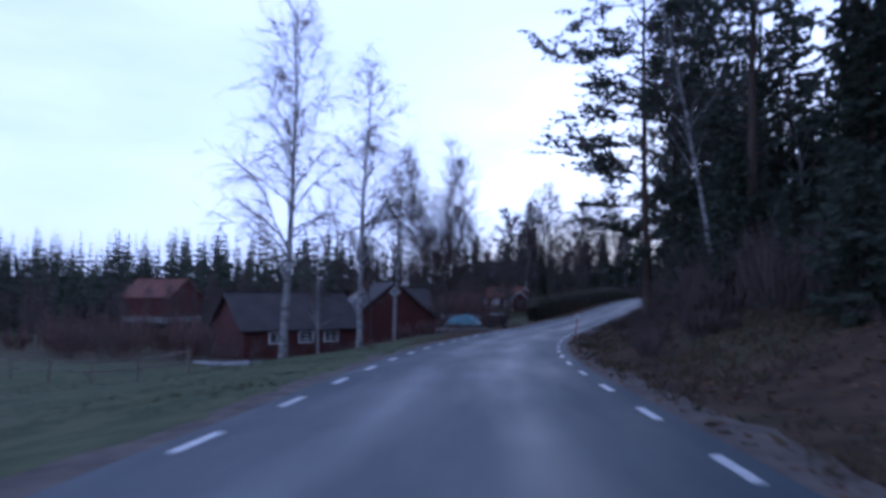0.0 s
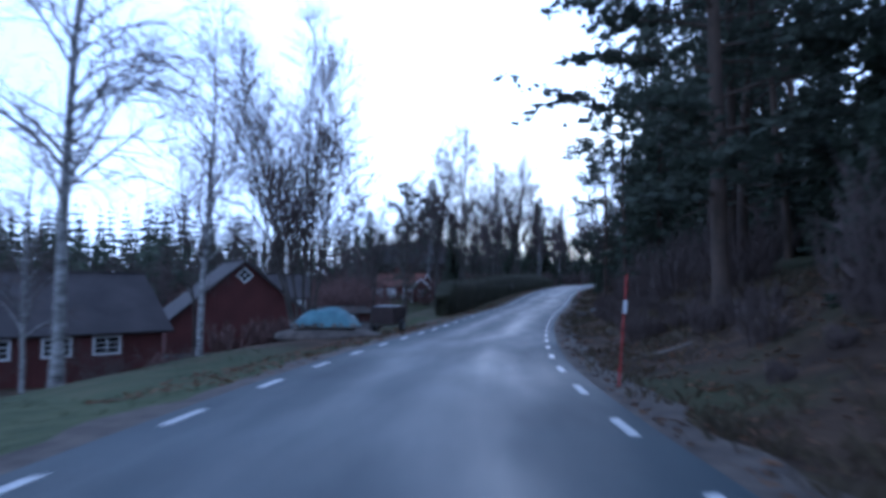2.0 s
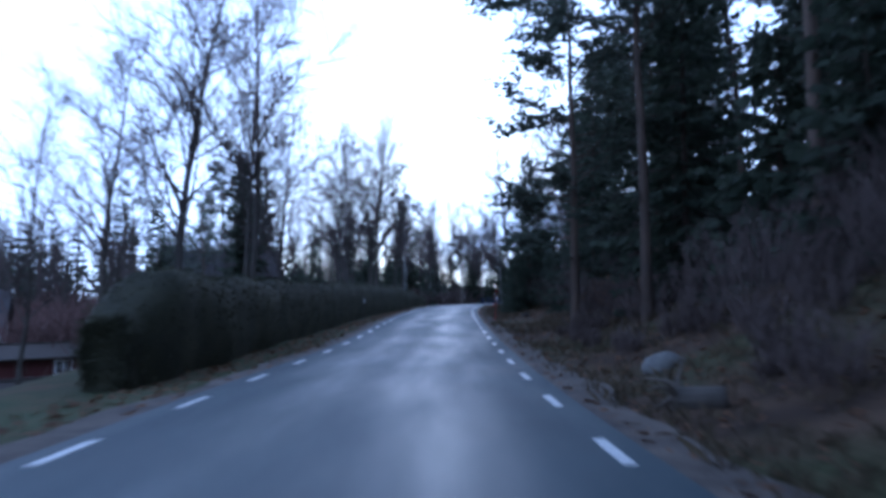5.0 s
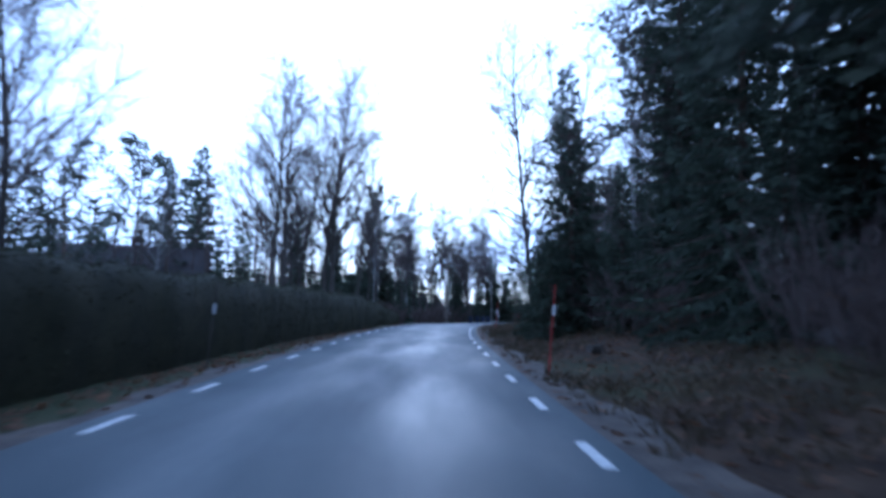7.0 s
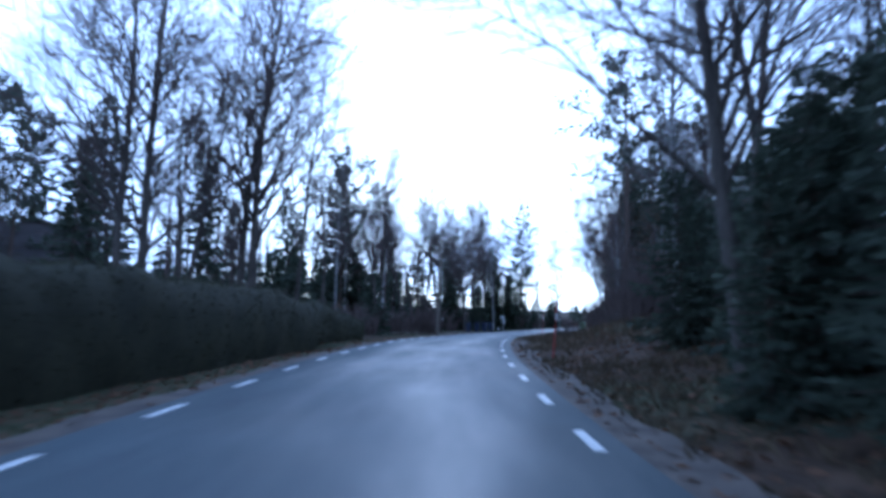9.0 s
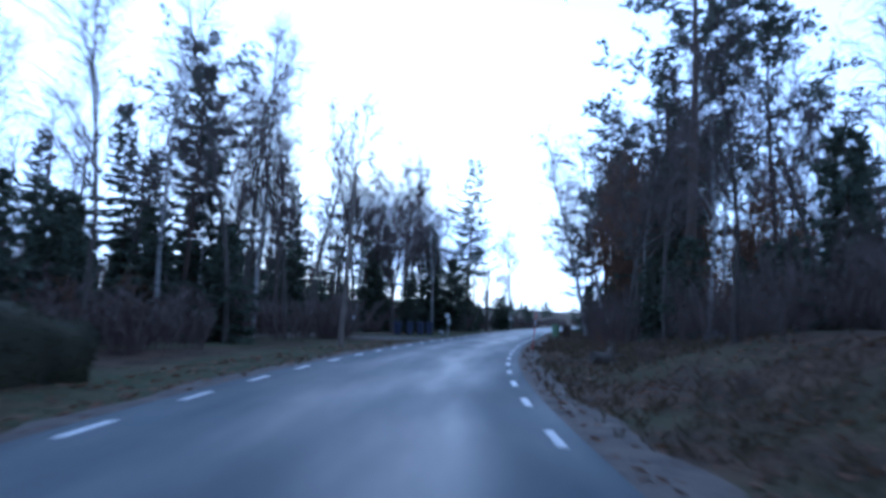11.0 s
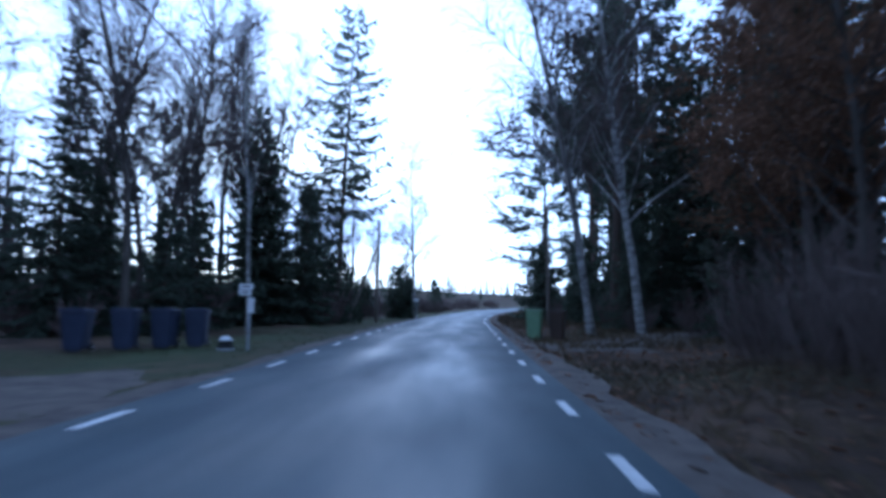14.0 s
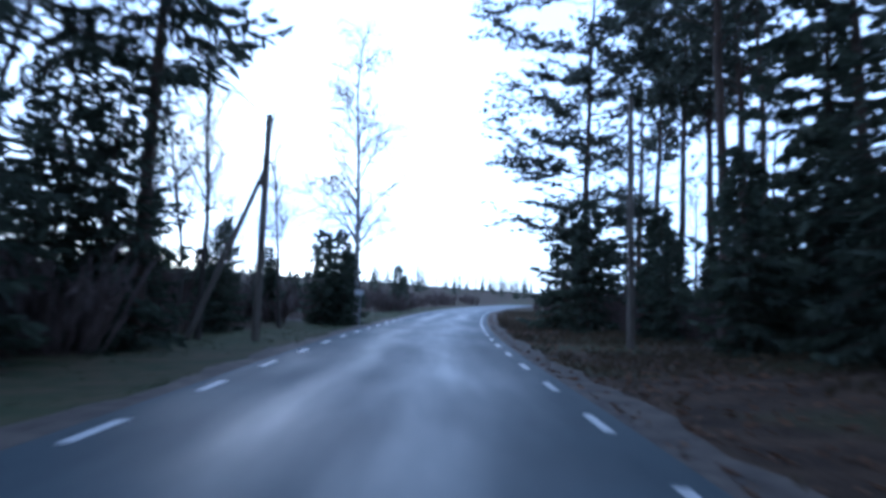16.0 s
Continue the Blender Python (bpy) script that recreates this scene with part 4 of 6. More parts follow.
woods(3, 18, 84, 116, 9.5, 18, PINES[1:2] + PINES[1:2] + SPRUCES[:1] + THIN_BARE + THIN_BIRCHES, 3.6, (0.9, 1.15))
woods(5, 18, 117, 152, 9.0, 19, PINES[1:2] + THIN_BARE + THIN_BARE + THIN_BIRCHES, 3.6, (0.9, 1.15))
woods(6, 12, 122, 165, 19, 32, PINES[1:2] + THIN_BARE + THIN_BIRCHES, 4.5, (0.9, 1.15))
woods(7, 12, 176, 206, 11, 24, PINES[1:2], 4.6, (0.9, 1.15), keep=lambda x, y: x < 99 or y > 192)
woods(16, 34, 153, 173, 9.5, 30, RUSTY + THIN_BARE[:1] + PINES[1:2] + RUSTY + SPRUCES[:1], 3.4, (0.85, 1.1), keep=lambda x, y: abs(y - 160.2 - 0.24 * (x - 65.6)) > 3.0 and not (x < 80 and y > 162))
woods(17, 16, 168, 182, 11, 26, SPRUCES[:2] + PINES[1:2] + YOUNG, 3.6, (0.8, 1.05), keep=lambda x, y: abs(y - 160.2 - 0.24 * (x - 65.6)) > 3.0)
# understorey along the wood's edge
woods(8, 40, 24, 80, 9.5, 18, YOUNG, 2.8, (0.7, 1.3))
woods(9, 28, 80, 152, 9.5, 19, YOUNG, 2.8, (0.6, 1.1))
woods(10, 14, 178, 205, 11.0, 20, YOUNG, 3.2, (0.5, 0.85))
# woods beyond the hedge and along the far bend
woods(11, 24, 128, 176, -24, -10, THIN_BARE + THIN_BIRCHES + THIN_BARE, 3.4, (0.8, 1.15))
woods(12, 14, 132, 188, -36, -24, SPRUCES + THIN_BARE, 4.6, (0.9, 1.15))
woods(15, 26, 128, 188, -22, -9, YOUNG, 3.0, (0.7, 1.35), keep=lambda x, y: not (150 < y < 168 and x > 44) and not (x > 52 and y > 164))
woods(13, 10, 190, 215, -26, -12, YOUNG + THIN_BARE, 4.4, (0.5, 0.9))
woods(18, 9, 176, 192, -28, -15, SPRUCES[:2] + PINES[1:] + YOUNG, 3.6, (0.7, 1.0))
woods(20, 30, 183, 216, -24, -8, YOUNG, 2.6, (0.3, 0.62))
woods(14, 10, 208, 262, 8, 30, YOUNG, 6.0, (0.5, 0.9))


# ---- distant woods, far too many trees to count ----
def far_woods(name, seed, places, label, mat, bare):
    """Many small trees in one mesh: drooping tiers of boughs on a stem, or a stem with a haze of twigs."""
    rng = random.Random(seed)
    V, F = [], []
    for x, y, h in places:
        base = Vector((x, y, on_land(x, y) - 0.3))
        tube(V, F, [base, base + Vector((rng.uniform(-.3, .3), rng.uniform(-.3, .3), h * 0.6)), base + Vector((0, 0, h))], [h * 0.012, h * 0.007, 0.0], 4)
        if bare:
            for k in range(36):
                u = rng.uniform(0.2, 1.0)
                t = rng.uniform(0, 6.283)
                L = h * 0.24 * (1.15 - u) * rng.uniform(0.5, 1.2)
                d = Vector((math.cos(t) * 0.62, math.sin(t) * 0.62, 0.8)).normalized()
                p = base + Vector((0, 0, h * u * 0.96))
                needle_fan(V, F, p, d, L, 0.03, rng)
                for q in range(4):
                    e = (d + Vector((rng.gauss(0, .5), rng.gauss(0, .5), rng.gauss(0, .4)))).normalized()
                    c = p + d * L * rng.uniform(0.3, 0.95)
                    needle_fan(V, F, c, e, rng.uniform(0.6, 1.3), 0.028, rng)
        else:
            rad = h * rng.uniform(0.13, 0.19)
            tiers = int(9 + h * 0.35)
            for t in range(tiers):
                u = 0.05 + 0.95 * t / tiers
                r = rad * (1 - u) ** 0.85 + 0.12
                for j in range(7):
                    a = rng.uniform(0, 6.283)
                    d = Vector((math.cos(a), math.sin(a), rng.uniform(-0.55, -0.1) + 0.4 * u)).normalized()
                    needle_fan(V, F, base + Vector((0, 0, h * u)), d, r * rng.uniform(0.7, 1.25), r * rng.uniform(0.16, 0.3) + 0.05, rng)
            needle_fan(V, F, base + Vector((0, 0, h * 0.93)), Vector((0, 0, 1)), h * 0.09, 0.08, rng)
    ob = new(name, raw_mesh(name, [tuple(v) for v in V], F, mat))
    return tagged(ob, label, "woods", kind="stuff")


rng = random.Random(77)
ridge = []
for k in range(430):
    x, y = rng.uniform(-150, 14), rng.uniform(118, 215)
    if x < -26 or y > 150:
        ridge.append((x, y, rng.uniform(10, 18) * (1.15 if x < -26 else 0.9)))
for k in range(120):
    ridge.append((rng.uniform(-170, -70), rng.uniform(20, 130), rng.uniform(9, 14)))
far_woods("woods_far", 5, ridge, "dark spruce wood on the rise behind the houses", SPRUCE, False)
rng = random.Random(78)
ahead = [(rng.uniform(150, 420), rng.uniform(290, 420), rng.uniform(5, 9)) for k in range(190)]
ahead += [(rng.uniform(10, 70), rng.uniform(190, 260), rng.uniform(9, 15)) for k in range(110)]
ahead += [(rng.uniform(128, 230), rng.uniform(90, 225), rng.uniform(9, 15)) for k in range(110)]
far_woods("woods_ahead", 6, ahead, "low dark spruce wood on the horizon", SPRUCE, False)
rng = random.Random(79)
haze = [(rng.uniform(-40, 12), rng.uniform(139, 172), rng.uniform(9, 15)) for k in range(75)]
haze += [(rng.uniform(-75, -26), rng.uniform(70, 125), rng.uniform(6, 11)) for k in range(50)]
haze += [(rng.uniform(-40, -23), rng.uniform(84, 128), rng.uniform(7, 12.5)) for k in range(45)]
haze += [(rng.uniform(20, 75), rng.uniform(185, 240), rng.uniform(9, 14)) for k in range(70)]
haze += [(rng.uniform(95, 150), rng.uniform(90, 200), rng.uniform(10, 15)) for k in range(50)]
far_woods("bare_woods_far", 7, haze, "brown leafless birch and alder wood in the distance", TWIG, True)


def behind(seed, count, y0, y1, d0, d1, lo, hi):
    rng = random.Random(seed)
    out = []
    for k in range(count):
        x, y, _, _ = road_at(rng.uniform(y0, y1), rng.uniform(d0, d1))
        out.append((x, y, rng.uniform(lo, hi)))
    return out


far_woods("deep_woods", 8, behind(41, 150, 0, 205, 20, 46, 8, 15) + behind(42, 100, 128, 192, -48, -22, 7, 12) + behind(45, 60, 30, 80, 12, 24, 6, 10), "dark depth of the spruce wood behind the roadside trees", SPRUCE, False)
far_woods("deep_bare_woods", 9, behind(43, 30, 75, 160, 16, 40, 11, 17) + behind(44, 45, 128, 190, -44, -18, 11, 17), "leafless stems deep in the wood", TWIG, True)


# ---- undergrowth ----
def thicket(seed, tries, y0, y1, d0, d1, kinds, gap, scale):
    woods(seed, tries, y0, y1, d0, d1, kinds, gap, scale)


thicket(21, 10, 12, 78, 6.6, 11, SHRUBS + LEAFY, 2.6, (0.5, 0.9))
thicket(29, 14, 8, 78, 4.8, 8.5, SHRUBS, 1.6, (0.2, 0.42))
thicket(30, 8, 112, 150, 5.0, 9.0, SHRUBS + LEAFY, 1.8, (0.2, 0.42))
thicket(23, 10, 80, 150, 7.5, 12, SHRUBS + LEAFY, 3.0, (0.4, 0.85))
thicket(24, 8, 166, 200, 8.0, 14, SHRUBS + LEAFY, 3.0, (0.5, 0.9))
thicket(25, 16, 120, 150, -18, -10.5, SHRUBS + LEAFY, 2.8, (0.55, 1.0))
thicket(26, 8, 174, 205, -16, -6.5, SHRUBS, 3.0, (0.6, 1.0))
thicket(27, 10, 84, 118, -34, -18, SHRUBS, 3.4, (0.9, 1.5))
thicket(28, 8, 100, 126, -20, -12, LEAFY + SHRUBS, 3.0, (0.9, 1.3))
for x, y, k, s in ((-6.5, 50.5, 0, 0.8), (-8.5, 47.5, 0, 0.7), (-10.0, 51.5, 1, 0.75), (-6.0, 55.0, 1, 0.8), (-4.5, 62.5, 1, 0.8), (-12.5, 46.0, 1, 0.7), (0.0, 105.5, 1, 1.2), (-3.0, 112.0, 1, 1.4), (-11.5, 33, 0, 0.8), (-15, 38, 1, 0.8), (-24, 42, 1, 1.0), (-30, 48, 1, 1.1), (-33, 40, 0, 1.2), (-13, 57, 1, 1.0), (-18, 63, 1, 1.2), (-2, 62, 0, 0.9), (-24, 66, 1, 1.3), (-20, 78, 1, 1.4), (-30, 80, 1, 1.4)):
    plant(SHRUBS[k], x, y, s)


# ---- brushwood, too fine to count ----
def brush(name, seed, places, label, mat, twigs=46, wide=1.0):
    """Clumps of thin upright stems that fork into twigs."""
    rng = random.Random(seed)
    V, F = [], []
    for x, y, h in places:
        base = Vector((x, y, on_land(x, y) - 0.1))
        for k in range(twigs):
            a, r = rng.uniform(0, 6.283), h * 0.3 * math.sqrt(rng.random())
            p = base + Vector((math.cos(a) * r, math.sin(a) * r, 0))
            d = Vector((math.cos(a) * rng.uniform(0, 0.55), math.sin(a) * rng.uniform(0, 0.55), 1)).normalized()
            L = h * rng.uniform(0.45, 1.0)
            needle_fan(V, F, p, d, L, 0.02 * wide, rng)
            for q in range(4):
                e = (d + Vector((rng.gauss(0, 0.45), rng.gauss(0, 0.45), rng.gauss(0, 0.3)))).normalized()
                needle_fan(V, F, p + d * L * rng.uniform(0.25, 0.9), e, h * rng.uniform(0.14, 0.34), 0.016 * wide, rng)
    return tagged(new(name, raw_mesh(name, [tuple(v) for v in V], F, mat)), label, "brushwood", kind="stuff")


def strewn(seed, count, x0, x1, y0, y1, lo, hi):
    rng = random.Random(seed)
    return [(rng.uniform(x0, x1), rng.uniform(y0, y1), rng.uniform(lo, hi)) for _ in range(count)]


def along_road(seed, count, y0, y1, d0, d1, lo, hi):
    rng = random.Random(seed)
    out = []
    for _ in range(count):
        x, y, _, _ = road_at(rng.uniform(y0, y1), rng.uniform(d0, d1))
        out.append((x, y, rng.uniform(lo, hi)))
    return out


brush("yard_brushwood", 51, strewn(52, 105, -26, 1, 120, 131, 4.0, 6.5) + strewn(53, 20, -1.4, 1.6, 99, 112, 2.6, 4.4) + strewn(54, 30, -34, -16, 84, 104, 3.0, 5.0) + strewn(47, 50, -2.4, 2.4, 104, 116, 5.0, 7.4) + strewn(58, 14, -9, -4, 60, 70, 1.4, 2.4) + strewn(59, 16, -9, -2, 50, 60, 1.0, 2.2)
      + strewn(49, 26, -44, -20, 44, 84, 2.5, 4.5) + strewn(48, 14, 9, 22, 122, 134, 2.5, 4.0), "reddish-brown leafless brushwood round the yard", RED_TWIG, 46, 2.8)
brush("wood_edge_brushwood", 55, along_road(56, 120, 14, 82, 7.0, 14, 1.2, 3.4) + along_road(67, 90, 18, 78, 4.9, 7.6, 0.4, 1.1) + along_road(57, 90, 82, 155, 7.0, 14, 1.4, 3.6) + along_road(68, 44, 145, 159, 6.6, 13, 1.6, 3.8) + along_road(60, 60, 166, 206, 8.0, 16, 1.2, 3.0), "dark leafless undergrowth along the wood's edge", TWIG, 60, 0.85)
brush("far_side_brushwood", 61, along_road(62, 90, 119, 152, -17, -8.5, 1.2, 3.2) + along_road(66, 60, 164, 190, -26, -11, 1.4, 3.0) + along_road(63, 90, 174, 212, -20, -6.4, 1.4, 3.4) + along_road(64, 40, 205, 250, -14, -5.5, 1.0, 2.4) + along_road(65, 40, 205, 250, 6, 16, 1.0, 2.4), "brown leafless brushwood beside the road", TWIG, 34, 2.6)


# ---- grass, bracken and litter, too fine to count ----
def grass(name, seed, count, y0, y1, d0, d1, mat, height, label, blades=5, power=1.0):
    rng = np.random.RandomState(seed)
    ys = rng.uniform(y0, y1, count)
    ds = d0 + (d1 - d0) * rng.rand(count) ** power
    nx, ny = np.interp(ys, CY, NX), np.interp(ys, CY, NY)
    xs, yy = np.interp(ys, CY, CX) + nx * ds, ys + ny * ds
    clump = wave(xs * 2.1, yy * 2.3) + rng.uniform(-0.6, 0.6, count)
    keep = clump > -0.2
    xs, yy = xs[keep], yy[keep]
    zs = land(xs, yy)[0]
    n = len(xs)
    b = blades
    a = rng.uniform(0, 2 * np.pi, (n, b))
    h = height * rng.uniform(0.4, 1.2, (n, b))
    lean = rng.uniform(0.15, 0.9, (n, b)) * h
    r = rng.uniform(0, 0.09, (n, b))
    w = 0.004 + 0.006 * rng.rand(n, b)
    cx, cy = xs[:, None] + r * np.cos(a), yy[:, None] + r * np.sin(a)
    px, py = -np.sin(a) * w, np.cos(a) * w
    z0 = zs[:, None] - 0.03 + 0 * a
    mx, my = cx + lean * 0.4 * np.cos(a), cy + lean * 0.4 * np.sin(a)
    v = np.stack([np.stack([cx - px, cy - py, z0], -1), np.stack([cx + px, cy + py, z0], -1), np.stack([mx + px * 0.8, my + py * 0.8, z0 + h * 0.6], -1),
                  np.stack([cx + lean * np.cos(a), cy + lean * np.sin(a), z0 + h * 0.9], -1), np.stack([mx - px * 0.8, my - py * 0.8, z0 + h * 0.6], -1)], 2).reshape(-1, 3)
    f = np.arange(len(v)).reshape(-1, 5)
    return tagged(new(name, raw_mesh(name, v.tolist(), f.tolist(), mat)), label, "grass", kind="stuff")


grass("dead_grass_bank", 31, 11500, -4, 150, 2.95, 9.5, DRY_GRASS, 0.24, "flattened dead grass and bracken on the bank", 5, 0.9)
grass("dead_grass_bend", 32, 7000, 150, 225, 3.3, 10, DRY_GRASS, 0.24, "flattened dead grass beside the bend", 5, 0.9)
grass("verge_grass", 33, 10000, -4, 225, -3.0, -8, GREEN_GRASS, 0.09, "short wintry grass on the verge", 4, 0.9)
grass("lawn_grass", 34, 8000, -4, 62, -8, -24, GREEN_GRASS, 0.09, "rough wintry lawn below the road", 4)


def litter(name, seed, count, y0, y1, d0, d1, label):
    """Fallen leaves and bits of bark, curled and lying loose on the ground."""
    rng = np.random.RandomState(seed)
    ys, ds = rng.uniform(y0, y1, count), d0 + (d1 - d0) * rng.rand(count) ** 1.2
    xs, yy = np.interp(ys, CY, CX) + np.interp(ys, CY, NX) * ds, ys + np.interp(ys, CY, NY) * ds
    c = np.stack([xs, yy, land(xs, yy)[0] + 0.03], 1)
    a, size = rng.uniform(0, 2 * np.pi, count), rng.uniform(0.035, 0.11, count)
    u = np.stack([np.cos(a) * size, np.sin(a) * size, rng.uniform(-0.5, 0.5, count) * size], 1)
    v = np.stack([-np.sin(a) * size * 0.6, np.cos(a) * size * 0.6, rng.uniform(-0.4, 0.4, count) * size], 1)
    V = np.stack([c - u, c - v * 0.9, c + u, c + v], 1).reshape(-1, 3)
    return tagged(new(name, raw_mesh(name, V.tolist(), np.arange(4 * count).reshape(-1, 4).tolist(), DRY_LEAF)), label, "leaf litter", kind="stuff")


litter("leaf_litter_bank", 35, 16000, -2, 150, 2.75, 9.0, "brown fallen leaves strewn over the bank")
litter("leaf_litter_bend", 36, 6000, 150, 215, 2.75, 8.0, "brown fallen leaves strewn beside the bend")
litter("leaf_litter_verge", 37, 5000, 30, 150, -5.5, -2.75, "brown fallen leaves along the verge")


# ---- hedge ----
def hedge():
    """A long clipped hedge: a dense uneven body faced with small leaves."""
    rng = np.random.RandomState(8)
    ob = thing("hedge", Matrix.Identity(4), "long clipped dark green hedge beside the road", "hedge")
    ys = np.arange(66.0, 129.0, 0.6)
    ring = [(-0.6, 0.0), (-0.74, 0.6), (-0.76, 1.3), (-0.72, 1.85), (-0.4, 2.04), (0.0, 2.02), (0.42, 2.05), (0.72, 1.84), (0.75, 1.3), (0.72, 0.6), (0.58, 0.0)]
    V, F = [], []
    for k, y in enumerate(ys):
        cx, cy, _, turn = road_at(y, float(np.interp(y, [62, 80, 100, 119, 129], [-5.6, -6.4, -6.4, -6.2, -6.4])))
        nx, ny = np.interp(y, CY, NX), np.interp(y, CY, NY)
        zb = on_land(cx, cy)
        tall = float(np.interp(y, [62, 74, 86, 117, 129], [1.2, 1.24, 1.27, 1.2, 0.55])) * (1 + 0.02 * math.sin(y * 1.3))
        grow = min(1.0, 0.62 + 0.13 * k)
        tall *= grow
        for dx, dz in ring:
            dx *= grow
            j = rng.uniform(-0.09, 0.09)
            V.append((cx + nx * (dx + j), cy + ny * (dx + j), zb - 0.1 + dz * tall + rng.uniform(-0.08, 0.08)))
    m = len(ring)
    for k in range(len(ys) - 1):
        for j in range(m - 1):
            F.append((k * m + j, k * m + j + 1, (k + 1) * m + j + 1, (k + 1) * m + j))
    F.append(tuple(range(m)))
    F.append(tuple(reversed(range((len(ys) - 1) * m, len(ys) * m))))
    body = new("hedge_body", raw_mesh("hedge_body", V, F, HEDGE, True))
    body.parent = ob
    P = np.array(V).reshape(len(ys), m, 3)
    LV, LF = [], []
    n = 54000
    kk, jj = rng.randint(0, len(ys) - 1, n), rng.randint(0, m - 1, n)
    u, v = rng.rand(n, 1), rng.rand(n, 1)
    c = (P[kk, jj] * (1 - u) + P[kk + 1, jj] * u) * (1 - v) + (P[kk, jj + 1] * (1 - u) + P[kk + 1, jj + 1] * u) * v
    end = np.zeros(2600, int)
    a, b = rng.randint(0, m, 2600), rng.randint(0, m, 2600)
    w = rng.rand(2600, 1)
    c[:2600] = P[end, a] * w + P[end, b] * (1 - w)
    c += rng.normal(size=(n, 3)) * (0.04 + 0.1 * rng.rand(n, 1) ** 4)
    d1, d2 = rng.normal(size=(n, 3)), rng.normal(size=(n, 3))
    d1 /= np.linalg.norm(d1, axis=1)[:, None]
    d2 /= np.linalg.norm(d2, axis=1)[:, None]
    L = rng.uniform(0.025, 0.065, (n, 1))
    LV = np.stack([c - d1 * L, c + d2 * L * 0.5, c + d1 * L, c - d2 * L * 0.5], 1).reshape(-1, 3)
    leaves = new("leaves", raw_mesh("leaves", LV.tolist(), np.arange(4 * n).reshape(-1, 4).tolist(), HEDGE))
    leaves.parent = ob
    leaves["kind"] = "stuff"
    return ob


hedge()


# ---- houses ----
def window(parent, x, y, z, w, h, turn, panes=(2, 3), blind=False):
    """A framed window on a wall: casing, panes and bars, facing -y before the turn."""
    win = new("window")
    win.parent = parent
    win.matrix_local = pose(x, y, z, 0, 0, turn)
    bm = bmesh.new()
    t = 0.1
    for sx in (-1, 1):
        box(bm, sx * (w / 2 + t / 2), -0.03, 0, t, 0.07, h + 2 * t)
    for sz in (-1, 1):
        box(bm, 0, -0.03, sz * (h / 2 + t / 2), w, 0.07, t)
    for k in range(1, panes[0]):
        box(bm, -w / 2 + w * k / panes[0], -0.02, 0, 0.05, 0.05, h)
    for k in range(1, panes[1]):
        box(bm, 0, -0.02, -h / 2 + h * k / panes[1], w, 0.045, 0.035)
    part("frame", bm, WHITE, win, "white painted casing")
    part("pane", box_bm(0, 0.0, 0, w, 0.02, h * (0.4 if blind else 1.0)), GLASS, win)
    # a white panel over most of the opening makes the window pale
    if blind:
        part("blind", box_bm(0, -0.004, 0.08 * h, w - 0.03, 0.016, h * 0.8), WHITE, win, "white panel over most of the window")
    return win


def gable_house(name, x, y, z, w, d, eave, ridge, turn, wall_mat, roof_mat, label, category, windows=(), corners=True, over=0.45, chimney=None, group="", diamond=None, size=1.07, pale_panels=False):
    """A house whose ridge runs along its own y: w across the gable, d along the ridge, seen gable first from -y."""
    ob = thing(name, pose(x, y, z, 0, 0, turn) @ Matrix.Scale(size, 4), label, category, group)
    bm = bmesh.new()
    prof = [(-w / 2, 0), (w / 2, 0), (w / 2, eave), (0, ridge), (-w / 2, eave)]
    a = [bm.verts.new((px, -d / 2, pz)) for px, pz in prof]
    b = [bm.verts.new((px, d / 2, pz)) for px, pz in prof]
    bm.faces.new(a)
    bm.faces.new(list(reversed(b)))
    for k in range(5):
        bm.faces.new((a[k], b[k], b[(k + 1) % 5], a[(k + 1) % 5]))
    bmesh.ops.recalc_face_normals(bm, faces=bm.faces)
    part("wall", bm, wall_mat, ob)
    pitch = math.atan2(ridge - eave, w / 2)
    run = (w / 2) / math.cos(pitch) + over
    roof = new("roof")
    roof.parent = ob
    for s in (-1, 1):
        mid = run / 2 - 0.02
        part("roof_slope", box_bm(s * math.cos(pitch) * mid, 0, ridge + 0.1 - math.sin(pitch) * mid, run, d + 2 * over, 0.14, Matrix.Rotation(s * pitch, 3, "Y")), roof_mat, roof)
    part("ridge_cap", box_bm(0, 0, ridge + 0.19, 0.3, d + 2 * over + 0.02, 0.1), roof_mat, roof)
    if corners:
        for sx in (-1, 1):
            for sy in (-1, 1):
                part("corner_board", box_bm(sx * w / 2, sy * d / 2, eave / 2, 0.16, 0.16, eave - 0.02), WHITE, ob, "white corner board")
        for s in (-1, 1):
            mid = run / 2
            part("barge_board", box_bm(s * math.cos(pitch) * mid, -d / 2 - over - 0.02, ridge - 0.02 - math.sin(pitch) * mid, run, 0.04, 0.18, turn=Matrix.Rotation(s * pitch, 3, "Y")), WHITE, ob, "white barge board")
    part("plinth", box_bm(0, 0, -0.35, w + 0.06, d + 0.06, 0.9), STONE, ob, "grey stone plinth")
    for wx, wy, wz, ww, wh, wt in windows:
        window(ob, wx, wy, wz, ww, wh, wt, blind=pale_panels)
    if diamond:
        win = window(ob, diamond[0], diamond[1], diamond[2], diamond[3], diamond[3], 0, (2, 2))
        win.matrix_local = pose(diamond[0], diamond[1], diamond[2], 0, 45, 0)
    if chimney:
        bm = box_bm(chimney[0], chimney[1], ridge + 0.3, 0.6, 0.6, 1.3)
        box(bm, chimney[0], chimney[1], ridge + 0.98, 0.72, 0.72, 0.1)
        part("chimney", bm, ROOF_TILE, ob, "brick chimney")
    return ob


